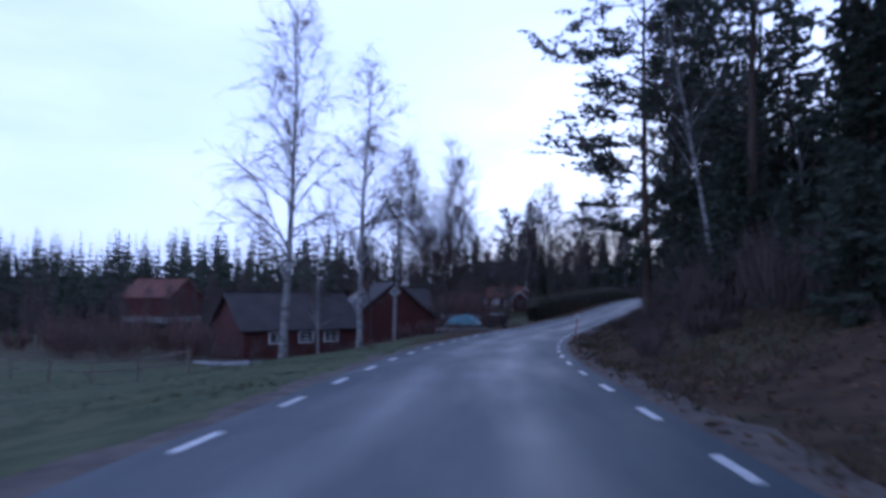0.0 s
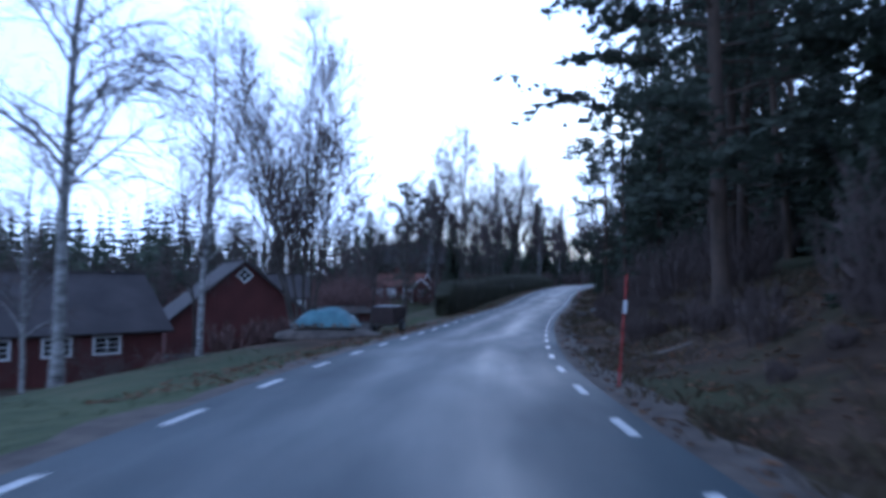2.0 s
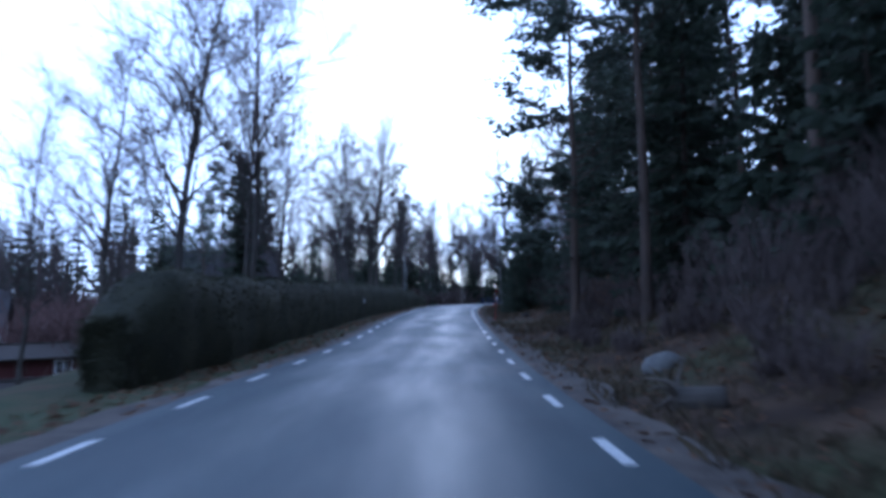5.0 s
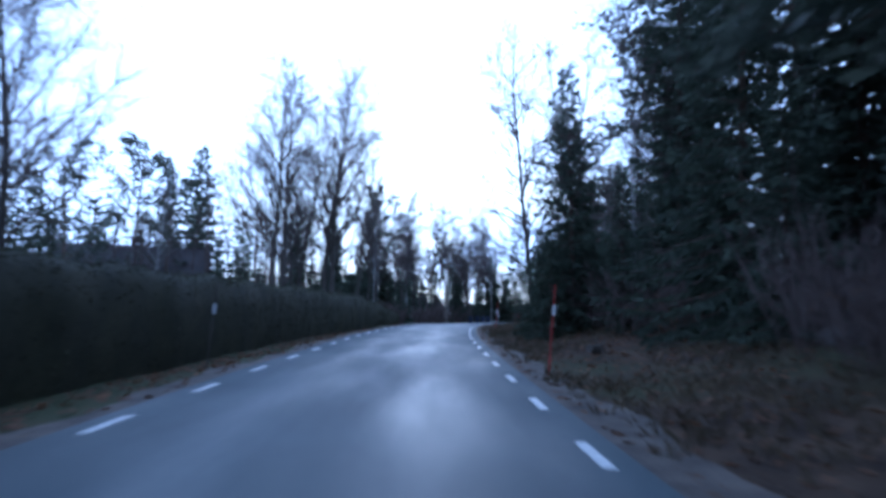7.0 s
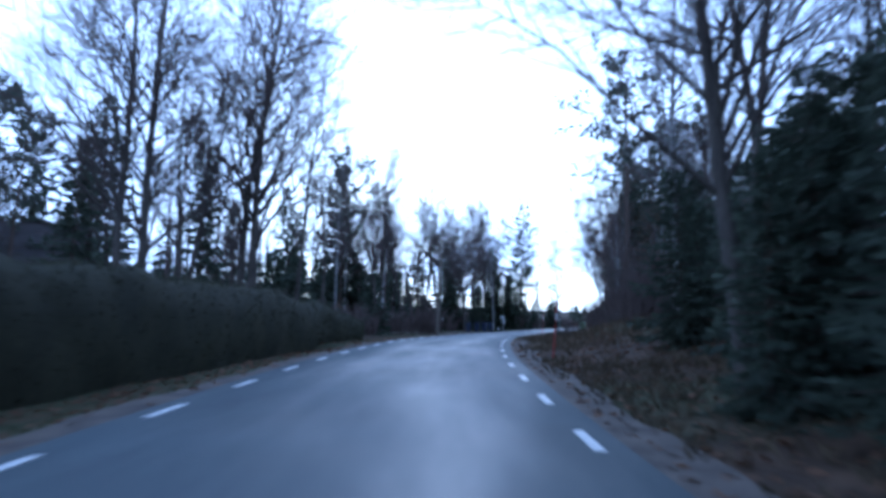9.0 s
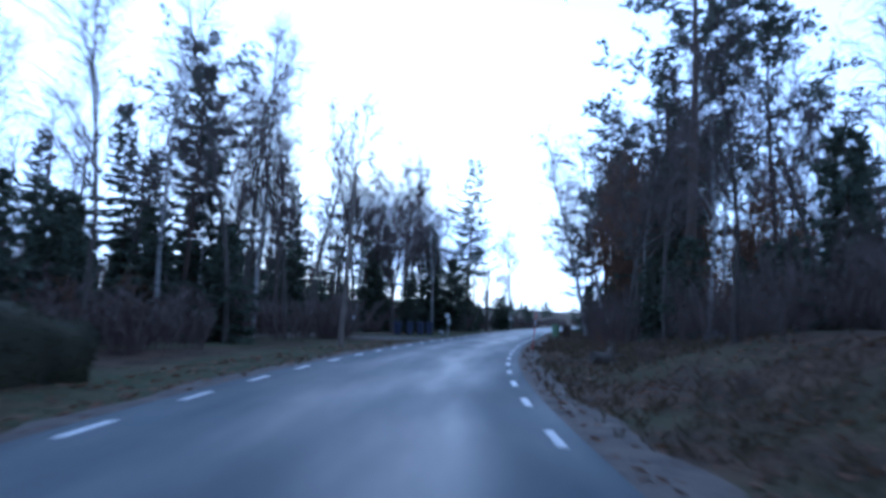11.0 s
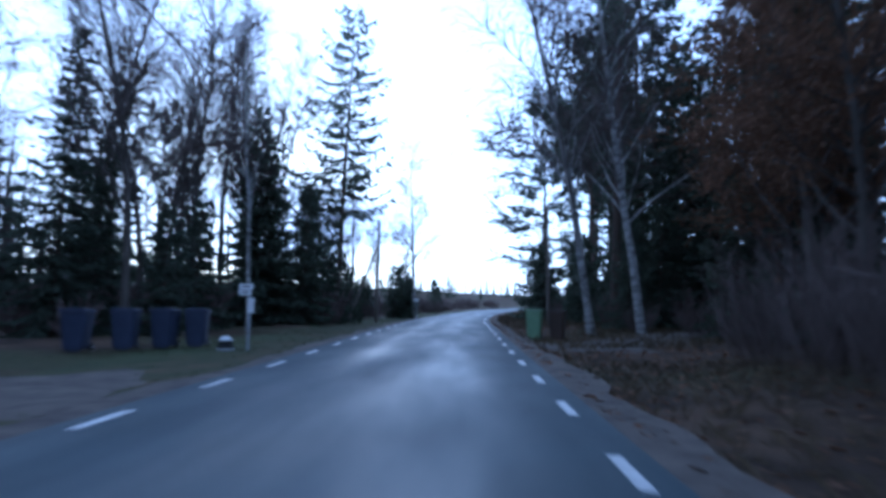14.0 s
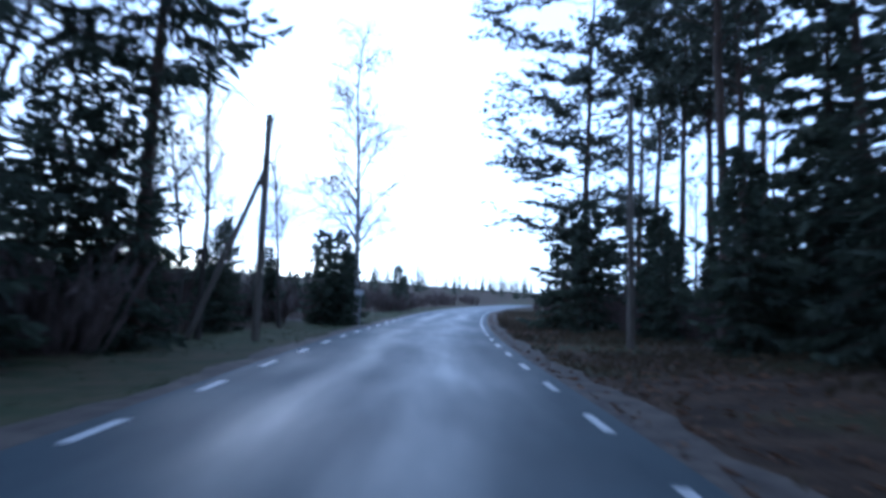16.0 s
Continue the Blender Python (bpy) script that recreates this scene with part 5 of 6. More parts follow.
gable_house("barn", -16.22, 58.87, -4.99, 7.5, 10.0, 3.0, 5.7, -52, FALU, ROOF_GREY, "long dark red wooden barn with a grey roof below the road", "barn",
            windows=((3.77, -2.4, 2.3, 1.1, 0.75, 90), (3.77, 0.1, 2.3, 1.1, 0.75, 90), (3.77, 2.3, 2.3, 1.1, 0.75, 90)), corners=False)
gable_house("barn", -9.80, 81.10, -4.89, 11.0, 8.0, 2.4, 6.9, 22, FALU, ROOF_GREY, "red wooden barn with its gable towards the road", "barn",
            corners=False, diamond=(0, -4.02, 5.9, 0.7))
gable_house("white_house", -17.3, 113.58, -5.53, 7.5, 9.5, 4.6, 7.2, 8, WHITE_BOARD, ROOF_TILE, "white two-storey wooden house with a red tiled roof", "house",
            windows=((-1.6, -4.77, 4.2, 1.1, 1.4, 0), (1.6, -4.77, 4.2, 1.1, 1.4, 0), (-1.6, -4.77, 1.6, 1.1, 1.4, 0), (1.6, -4.77, 1.6, 1.1, 1.4, 0)), chimney=(0.4, 0.5), corners=False)
gable_house("white_wing", -9.6, 114.60, -5.52, 6.0, 6.0, 4.3, 7.0, 98, WHITE_BOARD, ROOF_GREY, "low white wooden wing with a grey roof", "house",
            windows=((-3.02, 0.6, 2.9, 1.1, 1.3, -90), (-3.02, -1.6, 2.9, 0.9, 1.3, -90)), corners=False)
gable_house("cottage", 8.18, 134.16, -2.38, 5.4, 7.6, 2.8, 4.6, 62, FALU, ROOF_TILE, "small red cottage with white corner boards and a tiled roof", "cottage",
            windows=((0, -3.82, 1.7, 1.0, 1.3, 0), (-2.72, -2.1, 1.65, 1.3, 1.5, -90), (-2.72, 0.6, 1.65, 1.3, 1.5, -90), (-2.72, 2.7, 1.65, 1.2, 1.5, -90)), chimney=(0.3, 0.9), pale_panels=True)
gable_house("cottage", 10.65, 129.20, -2.35, 2.7, 2.5, 2.6, 3.8, 5, FALU, ROOF_TILE, "little red gabled porch with white boards", "cottage", windows=((0, -1.27, 1.6, 0.7, 1.1, 0),), over=0.25, pale_panels=True)
gable_house("shed", -0.50, 95.42, -6.42, 3.2, 4.8, 1.95, 2.6, -60, FALU, DARK_BOARD, "low red wooden shed in the yard", "shed", corners=False, windows=((1.62, 1.2, 1.2, 0.7, 0.5, 90),))
gable_house("shed", -1.13, 102.17, -6.12, 4.2, 5.6, 3.3, 3.9, -62, FALU, DARK_BOARD, "tall dark red outbuilding with one small white window", "shed", corners=False, windows=((2.12, 0.6, 2.75, 0.8, 0.6, 90),))
gable_house("house", 10.32, 149.51, -1.75, 8.0, 13.0, 6.2, 9.4, 86, DARK_BOARD, ROOF_GREY, "tall dark brown house with a long grey roof behind the cottage", "house", corners=False)
gable_house("far_house", -49.39, 107.18, -2.75, 7.0, 9.0, 3.0, 5.6, 70, FALU, ROOF_TILE, "distant farmhouse with a red tiled roof", "house", corners=False)
gable_house("far_house", -33.12, 111.87, -4.44, 6.0, 8.0, 2.8, 5.2, 80, FALU, ROOF_GREY, "distant red outbuilding with a grey roof", "house", corners=False)


def yard_lamp(x, y, z, label):
    ob = thing("yard_lamp", pose(x, y, z), label, "lamp", "yard lamps")
    glow = bpy.data.materials.get("lamp_glow")
    if glow is None:
        glow = bpy.data.materials.new("lamp_glow")
        glow.use_nodes = True
        b = glow.node_tree.nodes["Principled BSDF"]
        b.inputs["Emission Color"].default_value = (1.0, 0.72, 0.55, 1)
        b.inputs["Emission Strength"].default_value = 8.0
    bm = bmesh.new()
    bmesh.ops.create_uvsphere(bm, u_segments=12, v_segments=8, radius=0.06)
    part("bulb", bm, glow, ob, "glowing bulb")
    part("bracket", rod_bm((0, 0.05, 0.1), (0, 0.4, 0.16), 0.02), STEEL, ob)
    return ob


yard_lamp(-18.74, 54.35, -2.60, "small lit lamp on the barn's gable wall")
yard_lamp(-2.25, 75.80, -2.95, "small lit lamp at the barn's corner")


# ---- yard things beside the road ----
def tarp_pile(x, y, turn):
    """Firewood under a tarpaulin that sags between the logs."""
    z = on_land(x, y)
    ob = thing("covered_woodpile", pose(x, y, z + 0.4, 0, 0, turn), "low woodpile under a turquoise tarpaulin on the yard", "woodpile")
    rng = random.Random(4)
    bm = bmesh.new()
    nu, nv = 26, 16
    grid = []
    for i in range(nu + 1):
        row = []
        for j in range(nv + 1):
            u, v = i / nu * 2 - 1, j / nv * 2 - 1
            px, py = u * 1.3, v * 0.8
            h = 0.72 * max(0.0, 1 - abs(u) ** 2.4) ** 0.6 * max(0.0, 1 - abs(v) ** 2.6) ** 0.6
            h += 0.06 * math.sin(5 * u + 2 * v) * (1 - abs(u)) + 0.04 * math.sin(9 * v + 4 * u) + rng.uniform(-0.015, 0.015)
            row.append(bm.verts.new((px, py, max(0.06, h + 0.06))))
        grid.append(row)
    for i in range(nu):
        for j in range(nv):
            f = bm.faces.new((grid[i][j], grid[i + 1][j], grid[i + 1][j + 1], grid[i][j + 1]))
            f.smooth = True
    tarp = part("tarpaulin", bm, TARP, ob, "creased turquoise tarpaulin")
    bm = bmesh.new()
    bmesh.ops.create_uvsphere(bm, u_segments=28, v_segments=14, radius=1.0)
    for v in bm.verts:
        wob = 1 + 0.12 * noise.noise(v.co * 2.3 + Vector((7, 0, 0)))
        v.co = Vector((v.co.x * 2.3 * wob, v.co.y * 1.6 * wob, v.co.z * 0.36 * wob - 0.36))
    for f in bm.faces:
        f.smooth = True
    part("earth_mound", bm, GRAVEL, ob, "low mound of brown earth")
    for k in range(9):
        lx = -1.1 + k * 0.27
        part("log", rod_bm((lx, -0.84 + 0.05 * (k % 3), 0.1), (lx + 0.06, 0.82, 0.1), 0.11, 0.1, 9), WOOD, ob)
    for sx in (-1, 1):
        part("stone", box_bm(sx * 1.25, -0.68, 0.1, 0.28, 0.22, 0.2, bevel=0.06), STONE, ob)
    return ob


tarp_pile(-0.06, 48.87, -14)


def trailer(x, y, turn):
    """A little two-wheeled farm trailer with a plank body and a lid."""
    z = on_land(x, y)
    ob = thing("trailer", pose(x, y, z, 0, 0, turn), "old rust-brown two-wheeled trailer at the roadside", "trailer")
    body = new("body")
    body.parent = ob
    for sy in (-1, 1):
        for k in range(4):
            part("side_plank", box_bm(0, sy * 0.55, 0.52 + k * 0.19, 1.5, 0.035, 0.175), RUST, body)
    for sx in (-1, 1):
        for k in range(4):
            part("end_plank", box_bm(sx * 0.75, 0, 0.52 + k * 0.19, 0.035, 1.06, 0.175), RUST, body)
    part("floor_board", box_bm(0, 0, 0.4, 1.48, 1.06, 0.05), WOOD, body)
    part("lid", box_bm(-0.1, 0, 1.215, 1.2, 1.0, 0.035, bevel=0.012), SIGN_BACK, ob, "pale lid")
    part("drawbar", rod_bm((0.7, 0, 0.38), (1.75, 0, 0.3), 0.035), RUST, ob)
    part("axle", rod_bm((0, -0.66, 0.3), (0, 0.66, 0.3), 0.03), STEEL, ob)
    part("prop", rod_bm((1.45, 0, 0), (1.45, 0, 0.33), 0.025), STEEL, ob)
    for sy in (-1, 1):
        wheel = new("wheel")
        wheel.parent = ob
        wheel.matrix_local = pose(0, sy * 0.68, 0.3, 90)
        bm = bmesh.new()
        prof = [(0.17, -0.07), (0.27, -0.075), (0.3, -0.045), (0.3, 0.045), (0.27, 0.075), (0.17, 0.07)]
        n = 20
        rings = [[bm.verts.new((r * math.cos(2 * math.pi * k / n), r * math.sin(2 * math.pi * k / n), h)) for r, h in prof] for k in range(n)]
        for k in range(n):
            for j in range(len(prof)):
                a, b = rings[k], rings[(k + 1) % n]
                bm.faces.new((a[j], b[j], b[(j + 1) % len(prof)], a[(j + 1) % len(prof)]))
        part("tyre", bm, RUBBER, wheel)
        part("rim", rod_bm((0, 0, -0.05), (0, 0, 0.05), 0.175, 0.175, 20), SIGN_BACK, wheel, "pale steel rim")
    return ob


trailer(2.62, 52.0, 66)


def post(name, x, y, h, r, mat, label, category, group="", lean=(0, 0), cap=True):
    z = on_land(x, y)
    ob = thing(name, pose(x, y, z - 0.25, *lean), label, category, group)
    part("shaft", rod_bm((0, 0, 0), (0, 0, h + 0.25), r, r * 0.82, 12), mat, ob)
    if cap:
        part("cap", rod_bm((0, 0, h + 0.25), (0, 0, h + 0.29), r * 0.95, r * 0.6, 12), STEEL, ob)
    return ob


post("post", -2.17, 92.21, 2.2, 0.09, WHITE, "white painted gatepost in the yard", "post")
post("post", -4.20, 90.23, 1.2, 0.08, WHITE, "white painted gatepost in the yard", "post")


def fence(points, label):
    """A low fence of posts and two rails."""
    ob = thing("fence", Matrix.Identity(4), label, "fence")
    tops = []
    for x, y in points:
        z = on_land(x, y)
        part("fence_post", rod_bm((x, y, z - 0.2), (x, y, z + 1.05), 0.06, 0.05, 8), WOOD, ob)
        tops.append(Vector((x, y, z)))
    for a, b in zip(tops, tops[1:]):
        for h in (0.5, 0.9):
            part("rail", rod_bm(a + Vector((0, 0, h)), b + Vector((0, 0, h)), 0.035, 0.035, 6), WOOD, ob)
    return ob


fence([(-11.0 - 2.6 * k, 24.0 + 1.2 * k) for k in range(8)], "weathered wooden rail fence across the lawn")
fence([(-0.5 + 1.2 * k, 92.0 + 2.2 * k) for k in range(5)], "weathered wooden rail fence round the yard")


# ---- markers, signs and poles ----
def snow_marker(x, y, label="slim red roadside marker with a white reflector", mat=None):
    z = on_land(x, y)
    ob = thing("roadside_marker", pose(x, y, z - 0.2, 2, 4, 0), label, "marker", "roadside markers")
    part("stake", rod_bm((0, 0, 0), (0, 0, 1.95), 0.02, 0.014, 8), mat or MARKER_RED, ob)
    part("reflector", box_bm(0, -0.024, 1.45, 0.055, 0.02, 0.2, bevel=0.006), SIGN_WHITE, ob, "white reflector")
    return ob


for x, y in ((5.21, 29.84), (22.5, 84.6), (50.05, 140.55), (34.2, 112.3)):
    snow_marker(x, y)
for x, y in ((16.3, 87.2), (45.6, 150.6)):
    snow_marker(x, y, "slim dark stake with a white reflector on the grass verge", BARK)


def sign_post(x, y, turn, h, plates, label, shaft=0.03):
    z = on_land(x, y)
    ob = thing("sign_post", pose(x, y, z - 0.2, 0, 0, turn), label, "sign")
    part("shaft", rod_bm((0, 0, 0), (0, 0, h + 0.2), shaft, shaft, 12), SIGN_BACK, ob, "pale steel post")
    for px, pz, w, hh, bars in plates:
        plate = part("plate", box_bm(px, -shaft - 0.012, pz + 0.2, w, 0.012, hh, bevel=0.004), SIGN_WHITE, ob, "white plate")
        for k in range(bars):
            part("line", box_bm(px, -shaft - 0.021, pz + 0.2 + hh * (0.5 - (k + 1) / (bars + 1)), w * 0.75, 0.004, hh / (bars + 1) * 0.45), BLACK_BAR, plate, "dark bar")
    for k in (0.3, 0.75):
        part("clamp", box_bm(0, 0, h * k + 0.2, shaft * 2.6, shaft * 2.6, 0.03), STEEL, ob)
    return ob


sign_post(58.5, 164.0, -36, 1.75, ((-0.1, 1.66, 0.36, 0.14, 1), (-0.13, 1.5, 0.32, 0.14, 1), (0.04, 1.17, 0.18, 0.38, 0)), "pale post with small white plates at the side road", 0.035)
sign_post(83.4, 193.0, -38, 1.6, ((-0.08, 1.5, 0.4, 0.22, 0),), "pale post with one small white plate by the bend")


def utility_pole(x, y, h, lean=(0, 0), strut=None, arm=True, label="weathered wooden utility pole"):
    z = on_land(x, y)
    ob = thing("utility_pole", pose(x, y, z - 0.4, *lean), label, "pole", "utility poles")
    part("shaft", rod_bm((0, 0, 0), (0, 0, h + 0.4), 0.13, 0.09, 14), WOOD, ob)
    if arm:
        for k, a in enumerate((0.0, 0.25)):
            part("insulator_hook", rod_bm((0, 0, h - a), (0.18, 0.05, h + 0.05 - a), 0.012, 0.012, 6), STEEL, ob)
            part("insulator", rod_bm((0.18, 0.05, h + 0.03 - a), (0.18, 0.05, h + 0.14 - a), 0.035, 0.025, 10), SIGN_WHITE, ob)
    if strut:
        part("strut", rod_bm((strut[0], strut[1], 0.2), (0, 0, h * 0.82), 0.09, 0.075, 10), WOOD, ob, "leaning prop")
    return ob


utility_pole(43.2, 145.2, 7.8, (0, 2))
utility_pole(75.3, 185.8, 6.9, (0, 0), strut=(-1.9, 0.6))
utility_pole(84.8, 179.3, 8.0, (0, -1.5), label="slim weathered wooden pole beside the road")
utility_pole(120.0, 214.0, 7.5, (0, 2), strut=(1.9, -0.8))


def cable(a, b, sag, label):
    a, b = Vector(a), Vector(b)
    V, F = [], []
    pts = [a.lerp(b, k / 24) - Vector((0, 0, sag * 4 * (k / 24) * (1 - k / 24))) for k in range(25)]
    tube(V, F, pts, [0.018] * 25, 5)
    ob = new("overhead_cable", raw_mesh("overhead_cable", [tuple(v) for v in V], F, RUBBER, True))
    return tagged(ob, label, "cable")


cable((43.5, 145.2, on_land(43.2, 145.2) + 7.6), (75.4, 185.8, on_land(75.3, 185.8) + 6.7), 0.9, "thin black overhead cable slung between poles")


# ---- wheeled bins ----
def wheelie_bin(x, y, turn, mat, label, h=1.0, group="wheeled bins"):
    z = on_land(x, y)
    ob = thing("wheeled_bin", pose(x, y, z + 0.03, 0, 0, turn), label, "bin", group)
    bm = bmesh.new()
    rings = []
    for zz, w, d in ((0.06, 0.22, 0.24), (0.12, 0.235, 0.255), (0.7 * h, 0.275, 0.32), (0.92 * h, 0.285, 0.345), (0.93 * h, 0.3, 0.36), (0.98 * h, 0.3, 0.36)):
        c = 0.05
        pts = [(-w + c, -d), (w - c, -d), (w, -d + c), (w, d - c), (w - c, d), (-w + c, d), (-w, d - c), (-w, -d + c)]
        rings.append([bm.verts.new((px, py, zz)) for px, py in pts])
    for a, b in zip(rings, rings[1:]):
        for k in range(8):
            f = bm.faces.new((a[k], a[(k + 1) % 8], b[(k + 1) % 8], b[k]))
    bm.faces.new(list(reversed(rings[0])))
    bm.faces.new(rings[-1])
    part("tub", bm, mat, ob)
    lid = new("lid")
    lid.parent = ob
    part("lid_panel", box_bm(0, -0.02, 1.01 * h, 0.6, 0.76, 0.045, bevel=0.018), mat, lid)
    part("lid_ridge", box_bm(0, -0.05, 1.04 * h, 0.4, 0.5, 0.035, bevel=0.014), mat, lid)
    part("handle", rod_bm((-0.24, 0.42, 0.97 * h), (0.24, 0.42, 0.97 * h), 0.018), mat, ob)
    for sx in (-1, 1):
        part("handle_arm", rod_bm((sx * 0.22, 0.34, 0.95 * h), (sx * 0.22, 0.42, 0.97 * h), 0.016, 0.016, 8), mat, ob)
        wheel = new("wheel")
        wheel.parent = ob
        part("tyre", rod_bm((sx * 0.2, 0.27, 0.1), (sx * 0.26, 0.27, 0.1), 0.1, 0.1, 18), RUBBER, wheel)
        part("hub", rod_bm((sx * 0.19, 0.27, 0.1), (sx * 0.268, 0.27, 0.1), 0.045, 0.045, 12), SIGN_BACK, wheel)
    part("foot", box_bm(0, -0.2, 0.04, 0.34, 0.06, 0.07, bevel=0.01), mat, ob)
    return ob


wheelie_bin(69.7, 165.0, -50, BIN_GREEN, "green plastic wheeled bin at the mouth of a gravel track", 1.08)
wheelie_bin(70.75, 164.85, -56, BIN_BROWN, "brown plastic wheeled bin beside the green one", 1.05)
for x, y, t in ((57.7, 165.7, -28), (56.8, 165.5, -34), (55.8, 165.3, -25), (54.7, 165.2, -31)):
    wheelie_bin(x, y, t, BIN_GREY, "dark blue-grey plastic wheeled bin in a row beside the sign post", 0.98, "bins at the side road")


# ---- side road and gravel track ----
def track(name, mat, nodes, half, lift, label, category):
    """A flat lane laid on the land along a few nodes of x and y."""
    pts = []
    for (x0, y0), (x1, y1) in zip(nodes, nodes[1:]):
        n = max(2, int(math.hypot(x1 - x0, y1 - y0) / 1.0))
        pts += [(x0 + (x1 - x0) * k / n, y0 + (y1 - y0) * k / n) for k in range(n)]
    pts.append(nodes[-1])
    V, F = [], []
    cols = 6
    for k, (x, y) in enumerate(pts):
        a, b = pts[max(k - 1, 0)], pts[min(k + 1, len(pts) - 1)]
        tx, ty = b[0] - a[0], b[1] - a[1]
        t = math.hypot(tx, ty)
        w = half * (1 + 0.9 * max(0.0, 1 - k / 5) ** 2) * (1 + 0.05 * math.sin(k * 1.7))
        for c in range(cols + 1):
            u = (c / cols * 2 - 1) * w
            px, py = x + ty / t * u, y - tx / t * u
            V.append((px, py, on_land(px, py) + (lift if 0 < c < cols and k else -0.12)))
    for k in range(len(pts) - 1):
        for c in range(cols):
            F.append((k * (cols + 1) + c, k * (cols + 1) + c + 1, (k + 1) * (cols + 1) + c + 1, (k + 1) * (cols + 1) + c))
    return tagged(new(name, raw_mesh(name, V, F, mat, True)), label, category, kind="structure")


track("side_road", GRAVEL, [(55.0, 157.2), (51.0, 158.5), (44.0, 158.6), (34.0, 156.0), (22.0, 150.0)], 2.3, 0.05, "brown-grey gravel side road joining the road", "road")
track("yard_apron", CONCRETE, [(-19.0, 43.5), (-14.0, 47.0), (-8.5, 51.0), (-4.5, 55.0)], 2.4, 0.05, "pale concrete apron in front of the barn", "track")
track("yard_drive", GRAVEL, [(5.9, 57.6), (3.4, 60.5), (0.5, 67.0), (-2.2, 76.0), (-3.8, 86.0), (-6.5, 94.0)], 1.7, 0.06, "grey gravel drive going down to the yard", "track")
track("gravel_track", GRAVEL, [(65.6, 160.2), (69.0, 161.3), (74.0, 161.6), (77.0, 161.0)], 2.1, 0.05, "brown gravel track leading into the trees", "track")
track("gravel_apron", GRAVEL, [(86.0, 197.6), (82.5, 199.5), (77.0, 202.0)], 2.0, 0.05, "pale gravel lay-by beside the bend", "track")


# ---- stones, roots and branches on the ground ----
def stone(x, y, s, seed, mat=None, label="grey mossy boulder in the undergrowth"):
    rng = random.Random(seed)
    bm = bmesh.new()
    bmesh.ops.create_icosphere(bm, subdivisions=3, radius=1.0)
    for v in bm.verts:
        p = v.co.normalized()
        k = 1 + 0.22 * noise.noise(p * 1.4 + Vector((seed, 0, 0))) + 0.1 * noise.noise(p * 3.7 + Vector((0, seed, 0)))
        v.co = Vector((p.x * s * 1.15 * k, p.y * s * 0.9 * k, p.z * s * 0.65 * k))
    for f in bm.faces:
        f.smooth = True
    me = bpy.data.meshes.new("boulder")
    bm.to_mesh(me)
    bm.free()
    me.materials.append(mat or STONE)
    ob = new("boulder", me)
    ob.matrix_world = pose(x, y, on_land(x, y) + s * 0.2, rng.uniform(-10, 10), rng.uniform(-10, 10), rng.uniform(0, 360))
    return tagged(ob, label, "boulder", "roadside boulders")


def stump(x, y, s, seed):
    """An upturned root plate with pale broken roots."""
    rng = random.Random(seed)
    z = on_land(x, y)
    ob = thing("tree_stump", pose(x, y, z, 0, 0, rng.uniform(0, 360)), "upturned stump with pale broken roots on the bank", "stump", "upturned stumps")
    part("bole", rod_bm((0, 0.1, 0.25 * s), (0, 1.1 * s, 0.35 * s), 0.3 * s, 0.24 * s, 12), BARK, ob)
    for k in range(11):
        a = k * 0.57 + rng.uniform(-0.2, 0.2)
        V, F = [], []
        d = Vector((math.cos(a), -0.35 + rng.uniform(-0.3, 0.2), math.sin(a) * 0.8 + 0.25))
        pts = limb(rng, Vector((0, 0.1, 0.35 * s)), d, s * rng.uniform(0.6, 1.1), 0.25, 0.05, 4)
        for q in pts:
            q.z = max(q.z, 0.03)
        tube(V, F, pts, [0.1 * s, 0.07 * s, 0.045 * s, 0.03 * s, 0.01], 6)
        r = new("root", raw_mesh("root", [tuple(v) for v in V], F, WOOD, True))
        r.parent = ob
    return ob


stump(46.9, 132.0, 0.65, 3)
stump(26.3, 88.6, 0.45, 7)
stump(14.6, 60.4, 0.6, 5)
for k, (x, y, s) in enumerate(((30.2, 88.6, 0.5), (27.5, 82.2, 0.45), (31.5, 92.5, 0.35), (35.0, 98.0, 0.4), (16.8, 63.5, 0.35), (38.5, 104.5, 0.35), (50.5, 131.5, 0.35))):
    stone(x, y, s, k + 2)


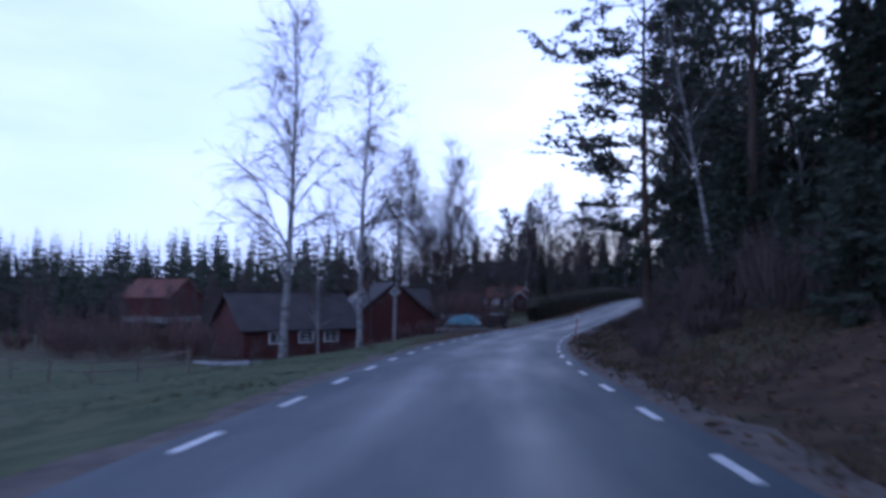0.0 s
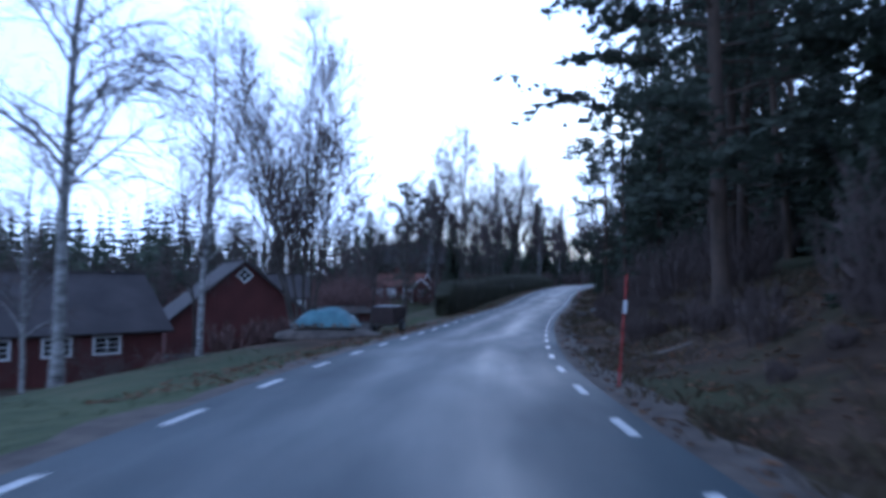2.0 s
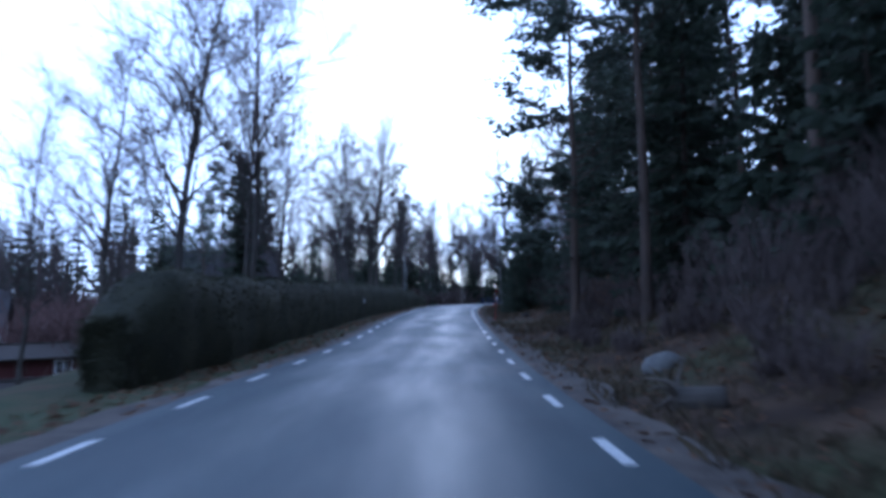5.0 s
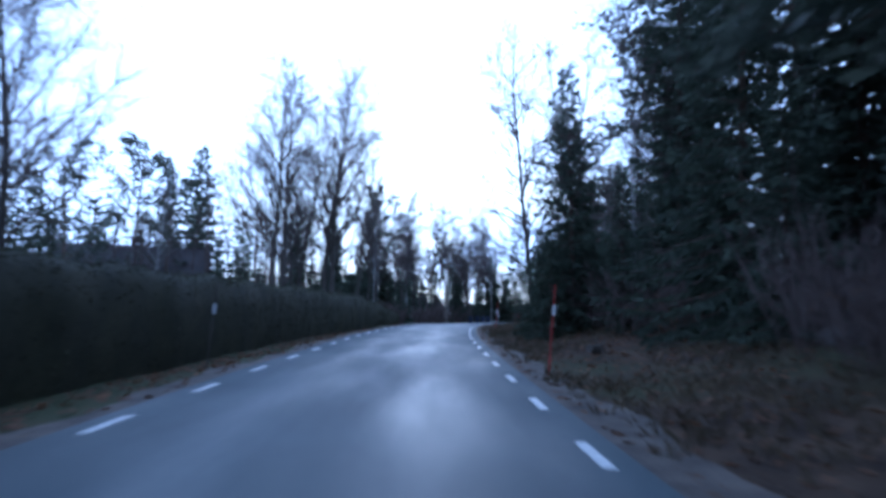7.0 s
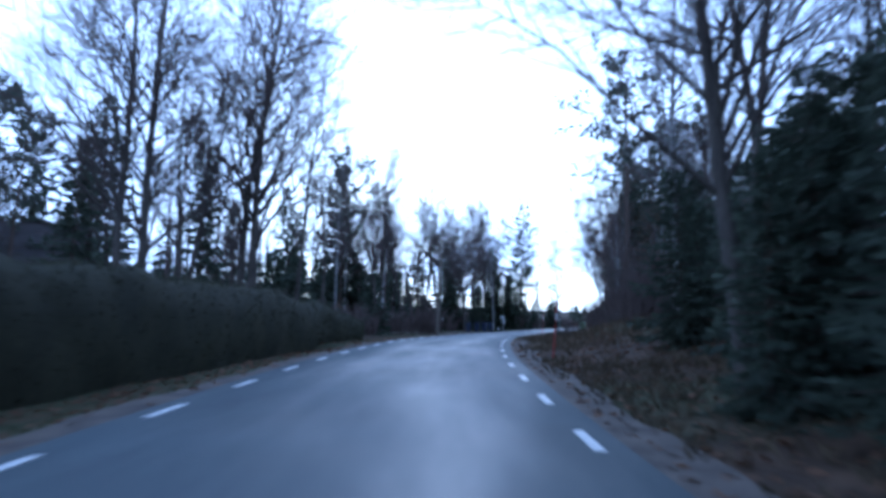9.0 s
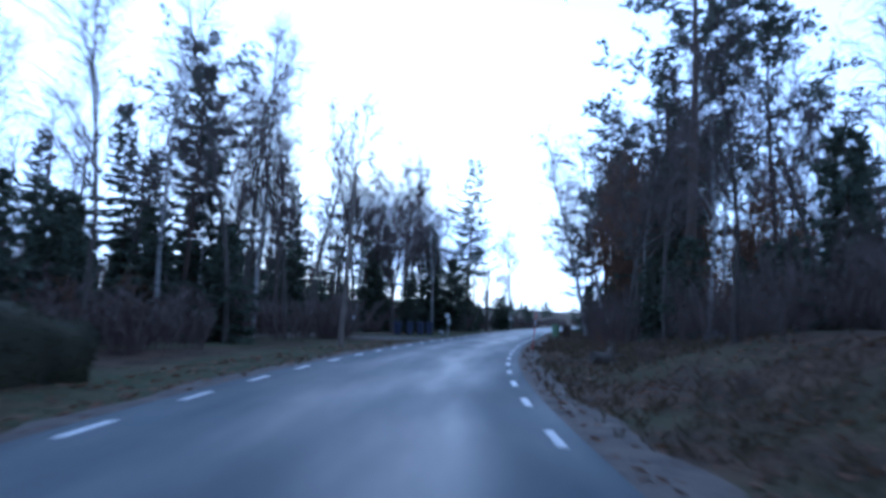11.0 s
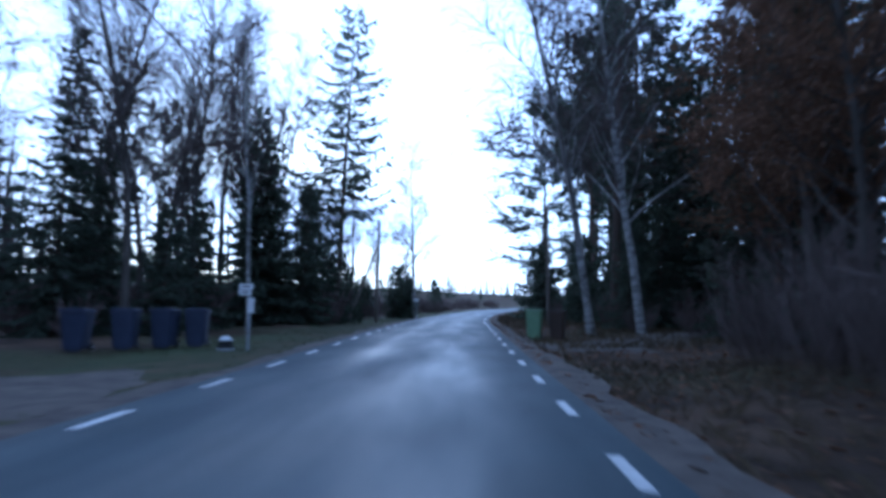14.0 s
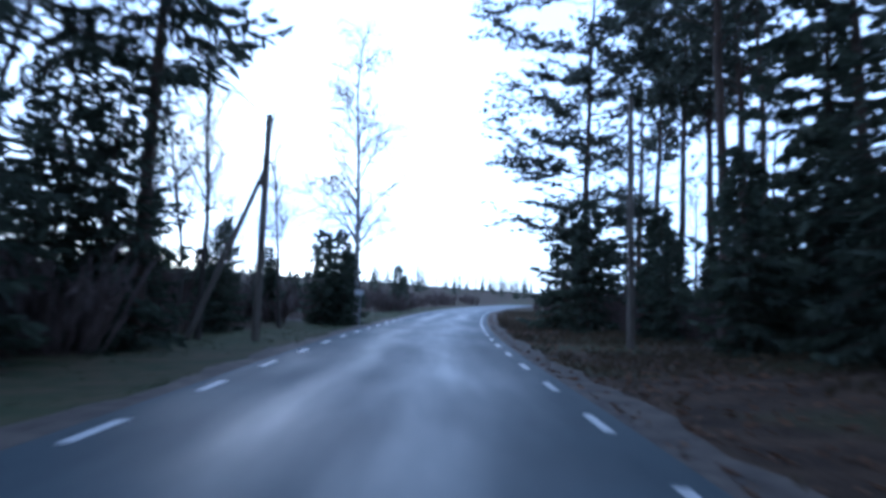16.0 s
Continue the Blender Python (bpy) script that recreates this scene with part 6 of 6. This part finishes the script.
def fallen_branch(x, y, seed, L):
    rng = random.Random(seed)
    V, F = [], []
    z = on_land(x, y)
    a = rng.uniform(0, 6.28)
    pts = limb(rng, Vector((0, 0, 0.06)), Vector((math.cos(a), math.sin(a), 0.03)), L, 0.12, 0, 7)
    for p in pts:
        p.z = on_land(x + p.x, y + p.y) - z + 0.05
    tube(V, F, pts, [0.05, 0.045, 0.04, 0.034, 0.028, 0.02, 0.014, 0.006], 6)
    ob = thing("fallen_branch", pose(x, y, z), "grey fallen branch lying on the leaf litter", "branch", "fallen branches")
    c = new("stem", raw_mesh("stem", [tuple(v) for v in V], F, WOOD, True))
    c.parent = ob
    for k in range(6):
        V, F = [], []
        p, d = along(pts, rng.uniform(0.3, 0.95))
        tube(V, F, limb(rng, p, side_way(rng, d, 0.7), L * 0.25, 0.15, 0, 3), [0.02, 0.014, 0.009, 0.003], 4)
        c = new("twig", raw_mesh("twig", [tuple(v) for v in V], F, WOOD, True))
        c.parent = ob
    return ob


for k, (x, y, L) in enumerate(((29.0, 86.0, 2.6), (33.0, 95.5, 2.2), (12.0, 48.5, 1.8), (48.5, 134.5, 2.4), (39.5, 106.8, 2.0), (8.8, 34.5, 1.6))):
    fallen_branch(x, y, k + 60, L)


def round_tub(x, y):
    """A small upturned tub with a pale cap and a pale rim on the ground."""
    ob = thing("plastic_tub", pose(x, y, on_land(x, y) + 0.01), "small dark upturned tub with a pale top beside the post", "tub")
    bm = rod_bm((0, 0, 0.05), (0, 0, 0.24), 0.19, 0.16, 20)
    part("side", bm, RUBBER, ob)
    part("rim", rod_bm((0, 0, 0.0), (0, 0, 0.05), 0.22, 0.215, 20), SIGN_BACK, ob, "pale rim")
    bm = bmesh.new()
    bmesh.ops.create_uvsphere(bm, u_segments=20, v_segments=10, radius=0.165)
    for v in bm.verts:
        v.co = Vector((v.co.x, v.co.y, 0.24 + max(v.co.z, 0.0) * 0.7))
    part("cap", bm, SIGN_WHITE, ob, "pale domed top")
    return ob


round_tub(57.9, 163.95)
